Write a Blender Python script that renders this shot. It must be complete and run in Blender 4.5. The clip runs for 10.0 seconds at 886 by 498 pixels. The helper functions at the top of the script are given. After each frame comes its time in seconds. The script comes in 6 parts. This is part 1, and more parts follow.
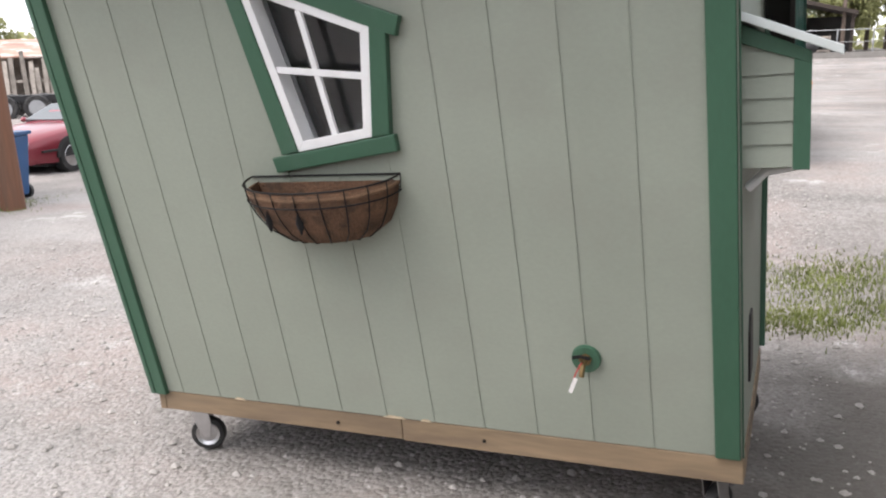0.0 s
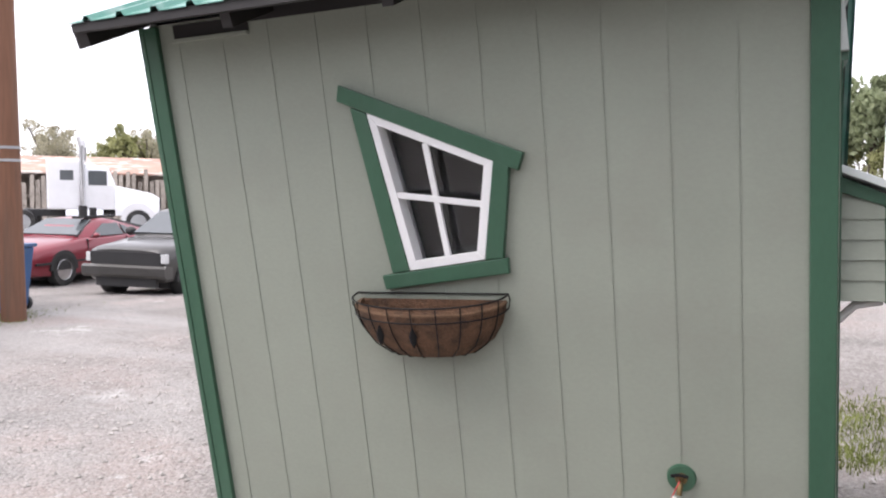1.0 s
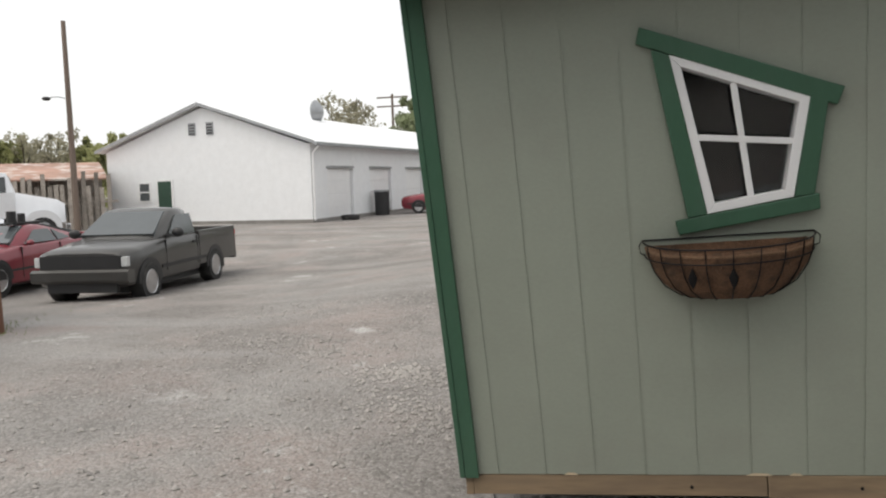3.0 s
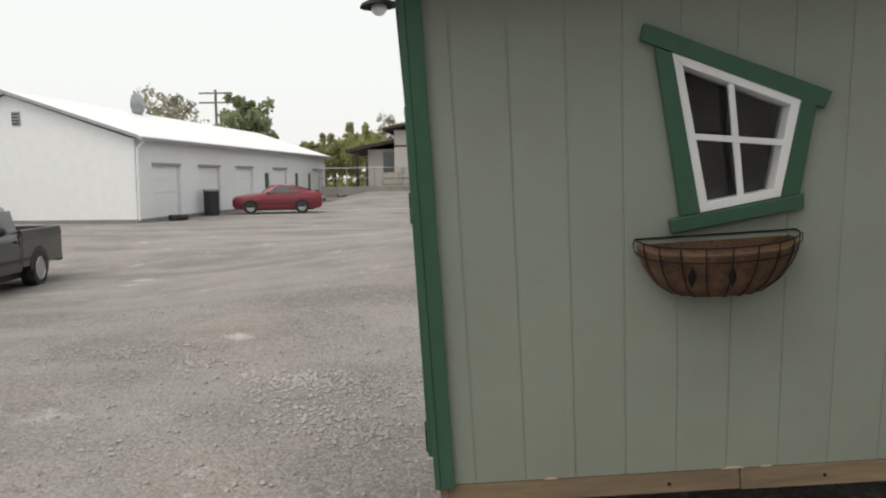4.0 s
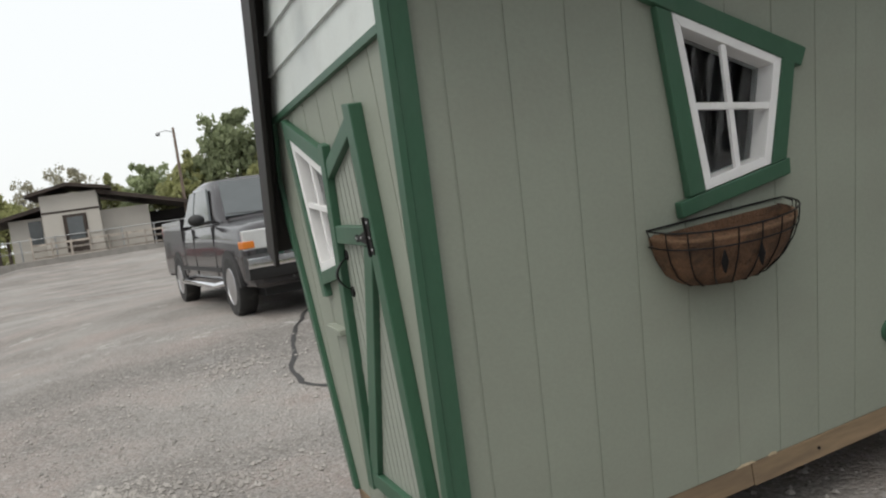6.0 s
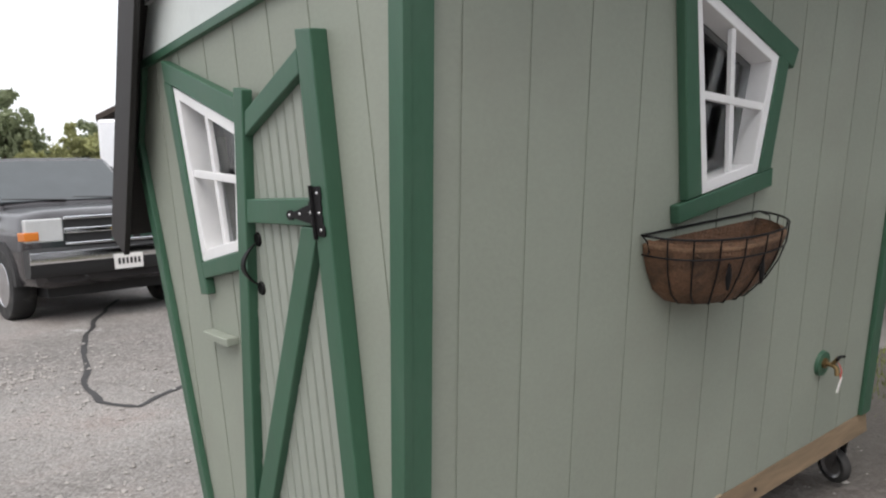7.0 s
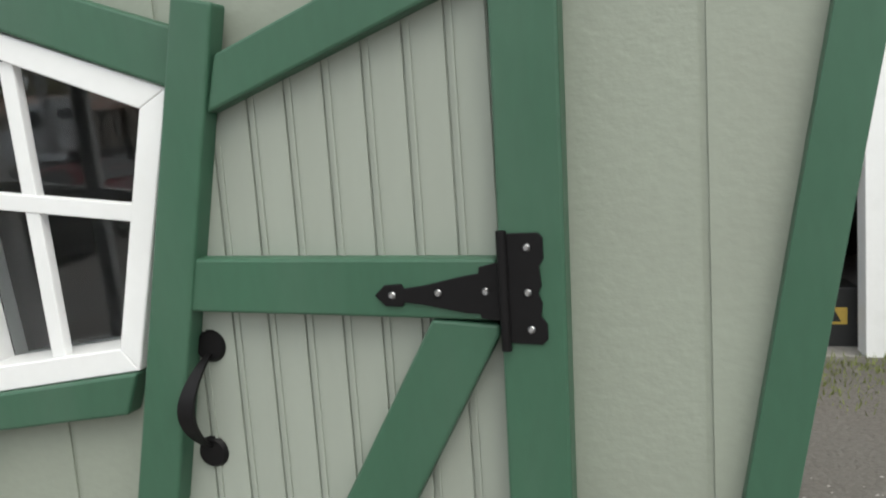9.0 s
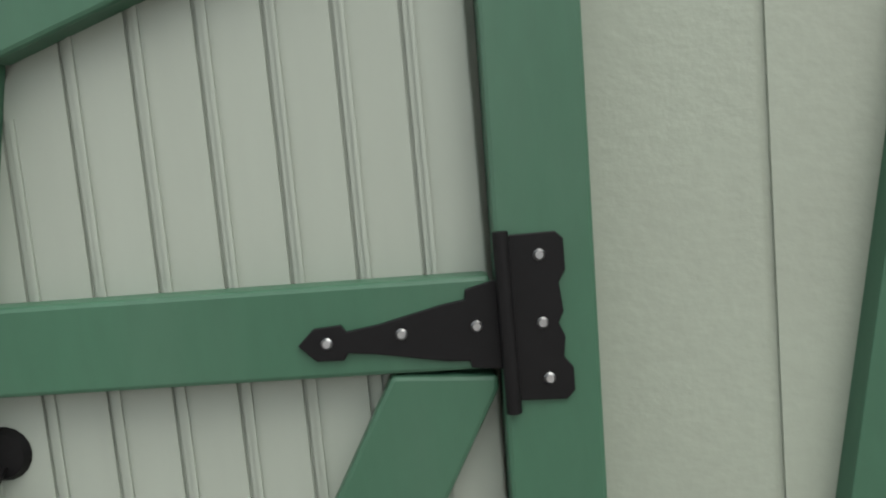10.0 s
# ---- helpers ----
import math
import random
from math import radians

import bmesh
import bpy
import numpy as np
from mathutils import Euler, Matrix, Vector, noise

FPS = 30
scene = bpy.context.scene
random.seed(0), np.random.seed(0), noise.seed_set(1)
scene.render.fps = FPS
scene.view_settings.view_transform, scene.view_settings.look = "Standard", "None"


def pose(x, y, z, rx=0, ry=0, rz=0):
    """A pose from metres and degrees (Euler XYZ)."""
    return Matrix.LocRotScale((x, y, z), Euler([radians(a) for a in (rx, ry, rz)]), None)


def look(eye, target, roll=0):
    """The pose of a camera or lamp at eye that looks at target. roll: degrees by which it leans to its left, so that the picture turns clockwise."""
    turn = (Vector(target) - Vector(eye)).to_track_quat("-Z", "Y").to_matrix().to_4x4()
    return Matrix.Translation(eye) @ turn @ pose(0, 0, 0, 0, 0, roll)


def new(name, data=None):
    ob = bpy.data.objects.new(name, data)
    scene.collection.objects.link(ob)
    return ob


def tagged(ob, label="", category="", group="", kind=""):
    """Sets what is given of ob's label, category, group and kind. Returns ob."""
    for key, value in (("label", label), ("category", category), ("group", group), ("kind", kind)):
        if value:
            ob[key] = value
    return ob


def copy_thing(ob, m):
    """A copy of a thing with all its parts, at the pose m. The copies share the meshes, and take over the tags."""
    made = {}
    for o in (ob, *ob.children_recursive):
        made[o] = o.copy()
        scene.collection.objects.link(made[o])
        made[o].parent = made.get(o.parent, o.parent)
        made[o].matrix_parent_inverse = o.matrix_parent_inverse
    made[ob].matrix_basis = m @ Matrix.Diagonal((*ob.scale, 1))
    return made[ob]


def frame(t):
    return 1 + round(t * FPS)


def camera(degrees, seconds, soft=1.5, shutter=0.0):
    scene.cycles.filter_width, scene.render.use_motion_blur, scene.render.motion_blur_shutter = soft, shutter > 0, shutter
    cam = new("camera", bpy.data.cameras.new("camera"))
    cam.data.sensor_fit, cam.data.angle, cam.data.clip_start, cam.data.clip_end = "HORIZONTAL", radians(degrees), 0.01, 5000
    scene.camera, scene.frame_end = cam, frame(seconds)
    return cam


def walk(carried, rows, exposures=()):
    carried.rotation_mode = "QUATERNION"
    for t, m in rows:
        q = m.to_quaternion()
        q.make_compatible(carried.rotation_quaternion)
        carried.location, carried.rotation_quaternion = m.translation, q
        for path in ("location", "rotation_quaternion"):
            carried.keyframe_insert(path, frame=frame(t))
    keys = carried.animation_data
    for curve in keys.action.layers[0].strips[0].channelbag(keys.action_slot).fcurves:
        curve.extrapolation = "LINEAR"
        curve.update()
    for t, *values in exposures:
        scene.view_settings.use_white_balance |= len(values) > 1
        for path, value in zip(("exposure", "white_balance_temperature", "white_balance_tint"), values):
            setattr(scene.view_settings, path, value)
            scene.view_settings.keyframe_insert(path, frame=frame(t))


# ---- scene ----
cam = camera(58.2, 10.0, soft=2.1)
# seconds, eye, target, roll in degrees
PATH = [
    (0, (2.541, -2.504, 1.745), (1.746, -0.732, 1.266), -1.8),
    (0.5, (2.396, -2.69, 1.7), (1.576, -0.887, 1.421), -0.3),
    (1, (2.164, -2.87, 1.736), (1.429, -1.016, 1.582), 0.9),
    (1.5, (1.683, -3.022, 1.625), (0.809, -1.229, 1.475), -5.0),
    (2, (1.32, -3.123, 1.616), (0.484, -1.308, 1.532), -1.2),
    (2.5, (1.039, -3.193, 1.649), (0.535, -1.259, 1.563), -0.8),
    (2.7, (0.913, -3.267, 1.625), (0.417, -1.335, 1.47), -1.4),
    (3.8, (0.174, -3.194, 1.547), (0.034, -1.208, 1.356), -1.4),
    (4, (0.061, -3.156, 1.57), (0.037, -1.164, 1.392), -0.8),
    (4.5, (-0.211, -2.915, 1.528), (-0.066, -0.929, 1.337), -4.1),
    (5, (-0.542, -2.789, 1.542), (-0.176, -0.828, 1.405), -3.1),
    (5.5, (-0.741, -2.572, 1.547), (-0.061, -0.7, 1.359), -2.2),
    (6, (-0.867, -2.28, 1.55), (-0.088, -0.443, 1.41), -8.4),
    (6.2, (-0.888, -2.104, 1.543), (-0.013, -0.312, 1.384), -5.8),
    (7.3, (-1.061, -1.295, 1.464), (0.278, 0.186, 1.34), -4.1),
    (7.5, (-1.074, -1.121, 1.492), (0.34, 0.289, 1.382), -3.8),
    (8, (-1.11, -0.768, 1.526), (0.575, 0.306, 1.451), -2.5),
    (8.5, (-1.064, -0.422, 1.531), (0.724, 0.461, 1.377), -4.3),
    (9, (-0.905, -0.066, 1.571), (1.007, 0.491, 1.383), -3.1),
    (9.5, (-0.774, 0.081, 1.566), (1.205, 0.26, 1.34), -3.3),
    (10, (-0.646, 0.141, 1.533), (1.351, 0.146, 1.416), -5.2),
]
# seconds, stops, kelvin, tint
EXPOSURES = [(0.0, 1.04, 6380, 14), (0.5, 1.04, 6350, 16), (1.0, 1.02, 6300, 18), (1.5, 0.92, 6350, 13), (2.0, 0.64, 6350, 8), (2.5, 0.31, 6500, 10), (4.0, -0.03, 6680, 7), (5.5, -0.06, 6680, 7), (6.2, 0.08, 6450, 8), (7.5, 0.52, 6350, 13), (8.5, 0.6, 6380, 8), (9.0, 0.56, 6400, 5), (10.0, 0.6, 6400, 4)]
walk(cam, [(t, look(eye, target, roll)) for t, eye, target, roll in PATH], EXPOSURES)

# ---- sky and sun: bright overcast ----
SUN_ELEV, SUN_TURN = radians(58), radians(230)
world = bpy.data.worlds.new("overcast_sky")
scene.world = world
world.use_nodes = True
wn, wl = world.node_tree.nodes, world.node_tree.links
sky = wn.new("ShaderNodeTexSky")
sky.sky_type, sky.sun_disc = "NISHITA", False
sky.sun_elevation, sky.sun_rotation = SUN_ELEV, SUN_TURN
sky.air_density, sky.dust_density, sky.ozone_density = 1.0, 6.0, 0.5
cloud = wn.new("ShaderNodeMixRGB")
cloud.inputs[0].default_value = 0.8
cloud.inputs[2].default_value = (10.6, 10.7, 10.8, 1)
wl.new(sky.outputs[0], cloud.inputs[1])
wl.new(cloud.outputs[0], wn["Background"].inputs[0])
wn["Background"].inputs[1].default_value = 0.108
sun = bpy.data.lights.new("sun", "SUN")
sun.energy, sun.angle, sun.color = 1.5, radians(45), (1.0, 0.96, 0.9)
sun_ob = new("sun", sun)
sun_dir = Vector((math.sin(SUN_TURN) * math.cos(SUN_ELEV), math.cos(SUN_TURN) * math.cos(SUN_ELEV), math.sin(SUN_ELEV)))
sun_ob.matrix_basis = look(sun_dir * 50, (0, 0, 0))


# ---- materials ----
def material(name, base, rough=0.6, metal=0.0, var=0.12, scale=3.0, fine=60.0, bump=0.15, dist=0.002,
             stretch=(1, 1, 1), dirt=None, dirt_amount=0.3, spec=0.5, piece=0.0, coat=0.0):
    """Painted or raw surface: broad and fine variation, relief, optional dirt patches."""
    m = bpy.data.materials.new(name)
    m.use_nodes = True
    n, l = m.node_tree.nodes, m.node_tree.links
    b = n["Principled BSDF"]
    b.inputs["Roughness"].default_value = rough
    b.inputs["Metallic"].default_value = metal
    b.inputs["Specular IOR Level"].default_value = spec
    b.inputs["Coat Weight"].default_value = coat
    tc, mp = n.new("ShaderNodeTexCoord"), n.new("ShaderNodeMapping")
    mp.inputs["Scale"].default_value = stretch
    l.new(tc.outputs["Object"], mp.inputs[0])
    big, small = n.new("ShaderNodeTexNoise"), n.new("ShaderNodeTexNoise")
    big.inputs["Scale"].default_value, big.inputs["Detail"].default_value = scale, 5
    small.inputs["Scale"].default_value, small.inputs["Detail"].default_value = fine, 4
    l.new(mp.outputs[0], big.inputs[0])
    l.new(mp.outputs[0], small.inputs[0])
    add = n.new("ShaderNodeMath")
    add.operation = "MULTIPLY_ADD"
    l.new(small.outputs["Fac"], add.inputs[0])
    add.inputs[1].default_value = 0.5
    l.new(big.outputs["Fac"], add.inputs[2])
    ramp = n.new("ShaderNodeMapRange")
    ramp.inputs[1].default_value, ramp.inputs[2].default_value = 0.45, 1.05
    ramp.inputs[3].default_value, ramp.inputs[4].default_value = 1 - var, 1 + var
    l.new(add.outputs[0], ramp.inputs[0])
    last = ramp.outputs[0]
    if piece:
        oi, mr, mu = n.new("ShaderNodeObjectInfo"), n.new("ShaderNodeMapRange"), n.new("ShaderNodeMath")
        mr.inputs[3].default_value, mr.inputs[4].default_value = 1 - piece, 1 + piece
        l.new(oi.outputs["Random"], mr.inputs[0])
        mu.operation = "MULTIPLY"
        l.new(last, mu.inputs[0])
        l.new(mr.outputs[0], mu.inputs[1])
        last = mu.outputs[0]
    vm = n.new("ShaderNodeVectorMath")
    vm.operation = "SCALE"
    vm.inputs[0].default_value = base
    l.new(last, vm.inputs["Scale"])
    col = vm.outputs[0]
    if dirt:
        dn, dr, mix = n.new("ShaderNodeTexNoise"), n.new("ShaderNodeMapRange"), n.new("ShaderNodeMixRGB")
        dn.inputs["Scale"].default_value, dn.inputs["Detail"].default_value = scale * 2.3, 8
        l.new(mp.outputs[0], dn.inputs[0])
        dr.inputs[1].default_value, dr.inputs[2].default_value = 0.5, 0.7
        dr.inputs[3].default_value, dr.inputs[4].default_value = 0, dirt_amount
        l.new(dn.outputs["Fac"], dr.inputs[0])
        l.new(dr.outputs[0], mix.inputs[0])
        l.new(col, mix.inputs[1])
        mix.inputs[2].default_value = (*dirt, 1)
        col = mix.outputs[0]
    l.new(col, b.inputs["Base Color"])
    if bump:
        bp = n.new("ShaderNodeBump")
        bp.inputs["Strength"].default_value, bp.inputs["Distance"].default_value = bump, dist
        l.new(small.outputs["Fac"], bp.inputs["Height"])
        l.new(bp.outputs[0], b.inputs["Normal"])
    return m


def glass(name, tint=(0.9, 0.95, 0.95), rough=0.02):
    m = bpy.data.materials.new(name)
    m.use_nodes = True
    b = m.node_tree.nodes["Principled BSDF"]
    b.inputs["Base Color"].default_value = (*tint, 1)
    b.inputs["Roughness"].default_value = rough
    b.inputs["Transmission Weight"].default_value = 1.0
    b.inputs["IOR"].default_value = 1.45
    return m


def glow(name, color, strength):
    m = bpy.data.materials.new(name)
    m.use_nodes = True
    b = m.node_tree.nodes["Principled BSDF"]
    b.inputs["Emission Color"].default_value = (*color, 1)
    b.inputs["Emission Strength"].default_value = strength
    return m


SIDING = material("sage_siding_paint", (0.273, 0.298, 0.247), 0.62, var=0.08, scale=1.6, fine=75, bump=0.28, dist=0.0025,
                  stretch=(0.8, 0.8, 1.1), dirt=(0.235, 0.235, 0.2), dirt_amount=0.25, piece=0.02)
BEAD = material("sage_beadboard_paint", (0.308, 0.335, 0.290), 0.5, var=0.05, scale=2, fine=80, bump=0.15, dist=0.0008,
                stretch=(1, 1, 0.1), dirt=(0.24, 0.25, 0.21), dirt_amount=0.2, piece=0.02)
GREEN = material("green_trim_paint", (0.039, 0.106, 0.063), 0.45, var=0.12, scale=4, fine=90, bump=0.2, dist=0.001,
                 stretch=(1, 1, 0.3), dirt=(0.07, 0.13, 0.09), dirt_amount=0.3)
WHITE = material("white_trim_paint", (0.80, 0.80, 0.80), 0.4, var=0.03, fine=70, bump=0.06, dirt=(0.6, 0.6, 0.58), dirt_amount=0.15)
GABLE = material("pale_gable_paint", (0.62, 0.66, 0.64), 0.5, var=0.06, fine=60, bump=0.15, dirt=(0.45, 0.47, 0.45), dirt_amount=0.3, piece=0.04)
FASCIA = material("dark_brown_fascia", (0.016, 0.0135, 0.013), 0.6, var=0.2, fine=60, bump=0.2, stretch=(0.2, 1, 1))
LUMBER = material("raw_pine_lumber", (0.211, 0.152, 0.094), 0.8, var=0.5, scale=5, fine=45, bump=0.4, dist=0.002,
                  stretch=(0.12, 1, 1), dirt=(0.085, 0.062, 0.045), dirt_amount=0.85)
TORN = material("torn_plywood", (0.52, 0.42, 0.29), 0.9, var=0.3, fine=50, bump=0.4)
# near-black: the coop's inner shade is put into this colour
INSIDE = material("interior_shade_dark", (0.035, 0.033, 0.033), 0.8, var=0.2, fine=30, bump=0.2)
ROOFMETAL = material("green_metal_roof", (0.10, 0.26, 0.21), 0.35, metal=0.3, var=0.1, fine=30, bump=0.05, dirt=(0.35, 0.42, 0.40), dirt_amount=0.5)
IRON = material("black_iron", (0.0055, 0.005, 0.0055), 0.5, var=0.3, spec=0.2, fine=90, bump=0.3, dist=0.0008)
STEEL = material("zinc_steel", (0.55, 0.55, 0.56), 0.3, metal=1.0, var=0.15, fine=50, bump=0.1, dirt=(0.25, 0.22, 0.2), dirt_amount=0.3)
RUBBER = material("black_rubber", (0.018, 0.018, 0.018), 0.75, var=0.3, fine=50, bump=0.2, dirt=(0.09, 0.085, 0.08), dirt_amount=0.5)
COCO = material("coco_fibre", (0.125, 0.067, 0.037), 0.95, var=0.55, scale=9, fine=120, bump=1.0, dist=0.008, dirt=(0.045, 0.029, 0.019), dirt_amount=0.8)
LIP = material("dry_coco_edge", (0.15, 0.088, 0.05), 0.95, var=0.4, scale=9, fine=120, bump=0.8, dist=0.006)
BRASS = material("worn_brass", (0.22, 0.15, 0.07), 0.45, metal=0.8, var=0.25, fine=60, bump=0.1)
TAG = material("white_tag", (0.8, 0.78, 0.76), 0.5, var=0.03, bump=0)
RED = material("red_plastic", (0.45, 0.03, 0.025), 0.45, var=0.1, bump=0.05)
PANE = glass("window_glass", (0.75, 0.78, 0.78))
CHROME = material("chrome", (0.75, 0.76, 0.78), 0.12, metal=1.0, var=0.06, bump=0)
CARGLASS = material("dark_car_glass", (0.085, 0.095, 0.1), 0.08, var=0.1, bump=0, spec=0.6)
BLACKPL = material("black_plastic", (0.02, 0.02, 0.021), 0.55, var=0.2, fine=70, bump=0.1)
LAMP_CLEAR = material("clear_lamp_lens", (0.55, 0.56, 0.56), 0.12, var=0.1, bump=0, spec=0.8)
AMBER = material("amber_lens", (0.65, 0.20, 0.03), 0.2, var=0.1, bump=0)
TAIL = material("red_lens", (0.35, 0.01, 0.01), 0.2, var=0.1, bump=0)
GOLD = material("gold_badge", (0.65, 0.45, 0.10), 0.35, metal=0.4, var=0.1, bump=0)
WHITESTEEL = material("white_metal_siding", (0.78, 0.79, 0.80), 0.45, var=0.04, fine=20, bump=0.04, dirt=(0.66, 0.655, 0.64), dirt_amount=0.12, piece=0.02)
WHITEROOF = material("white_metal_roof", (0.82, 0.83, 0.84), 0.45, var=0.04, fine=20, bump=0.05, dirt=(0.66, 0.65, 0.62), dirt_amount=0.3)
SHINGLE = material("grey_shingles", (0.085, 0.083, 0.085), 0.9, var=0.3, scale=2, fine=12, bump=0.4, dist=0.01)
BROWNROOF = material("dark_brown_roof", (0.045, 0.034, 0.028), 0.85, var=0.3, scale=1, fine=8, bump=0.4, dist=0.01)
BEIGE = material("beige_wall_paint", (0.46, 0.435, 0.395), 0.8, var=0.06, scale=0.8, fine=12, bump=0.1)
DARKGREEN = material("dark_green_door", (0.03, 0.065, 0.045), 0.5, var=0.1, bump=0.05)
RUST = material("rusty_tin_roof", (0.34, 0.20, 0.15), 0.7, var=0.4, scale=0.6, fine=6, bump=0.2, dirt=(0.62, 0.58, 0.54), dirt_amount=0.9)
OLDWOOD = material("weathered_boards", (0.36, 0.32, 0.28), 0.9, var=0.4, scale=1.5, fine=14, bump=0.3, dirt=(0.10, 0.085, 0.07), dirt_amount=0.5, piece=0.35)
POLEWOOD = material("creosote_pole_wood", (0.156, 0.074, 0.043), 0.85, var=0.35, scale=2, fine=30, bump=0.6, dist=0.006, stretch=(1, 1, 0.08), dirt=(0.09, 0.06, 0.045), dirt_amount=0.7)
GREYPOLE = material("grey_pole_wood", (0.17, 0.13, 0.105), 0.85, var=0.3, fine=30, bump=0.4, stretch=(1, 1, 0.1))
BLUE = material("blue_plastic", (0.022, 0.075, 0.19), 0.5, var=0.15, bump=0.08, dirt=(0.05, 0.08, 0.12), dirt_amount=0.4)
GALV = material("galvanised_steel", (0.36, 0.37, 0.38), 0.45, metal=0.7, var=0.15, fine=30, bump=0.1)
CONCRETE = material("old_concrete", (0.234, 0.222, 0.207), 0.85, var=0.2, scale=1.5, fine=40, bump=0.3, dist=0.004, dirt=(0.17, 0.16, 0.145), dirt_amount=0.5)
# near-black wall colour; inside the workshop bay it stands in for shade
DARKWALL = material("dark_wall_and_bay_shade", (0.035, 0.033, 0.032), 0.8, var=0.3, scale=1.5, fine=20, bump=0.2)
BARK = material("bark", (0.10, 0.08, 0.065), 0.95, var=0.3, scale=3, fine=20, bump=0.6, dist=0.02)


def leafy(name, color):
    """Leaves that pass part of the light."""
    m = material(name, color, 0.7, var=0.45, scale=0.35, fine=3, bump=0, piece=0.15, spec=0.3)
    n, l = m.node_tree.nodes, m.node_tree.links
    b = n["Principled BSDF"]
    tr, mx = n.new("ShaderNodeBsdfTranslucent"), n.new("ShaderNodeMixShader")
    mx.inputs[0].default_value = 0.45
    l.new(b.inputs["Base Color"].links[0].from_socket, tr.inputs[0])
    l.new(b.outputs[0], mx.inputs[1])
    l.new(tr.outputs[0], mx.inputs[2])
    l.new(mx.outputs[0], n["Material Output"].inputs[0])
    return m


LEAF_A = leafy("spring_leaves", (0.33, 0.34, 0.16))
LEAF_B = leafy("deep_green_leaves", (0.27, 0.31, 0.18))
LEAF_C = leafy("budding_twigs", (0.36, 0.34, 0.25))
GRASSMAT = material("grass", (0.148, 0.172, 0.047), 0.85, var=0.5, scale=2, fine=20, bump=0)
STONE = material("gravel_stone", (0.320, 0.300, 0.280), 0.85, var=0.35, scale=1.2, fine=40, bump=0.3, dist=0.003, dirt=(0.43, 0.41, 0.39), dirt_amount=0.6)


def car_paint(name, color, rough=0.3, dirt=0.25):
    return material(name, color, rough, metal=0.25, var=0.08, scale=1.2, fine=25, bump=0.02, dirt=tuple(0.6 * c + 0.05 for c in color), dirt_amount=dirt, coat=0.4)


SILVERGREY = car_paint("dark_grey_paint", (0.034, 0.031, 0.034), 0.22, 0.15)
S10GREY = car_paint("faded_grey_paint", (0.05, 0.048, 0.045), 0.38, 0.3)
CRIMSON = car_paint("crimson_paint", (0.20, 0.022, 0.035), 0.35, 0.2)
SEMIWHITE = car_paint("white_cab_paint", (0.75, 0.76, 0.78), 0.3, 0.1)


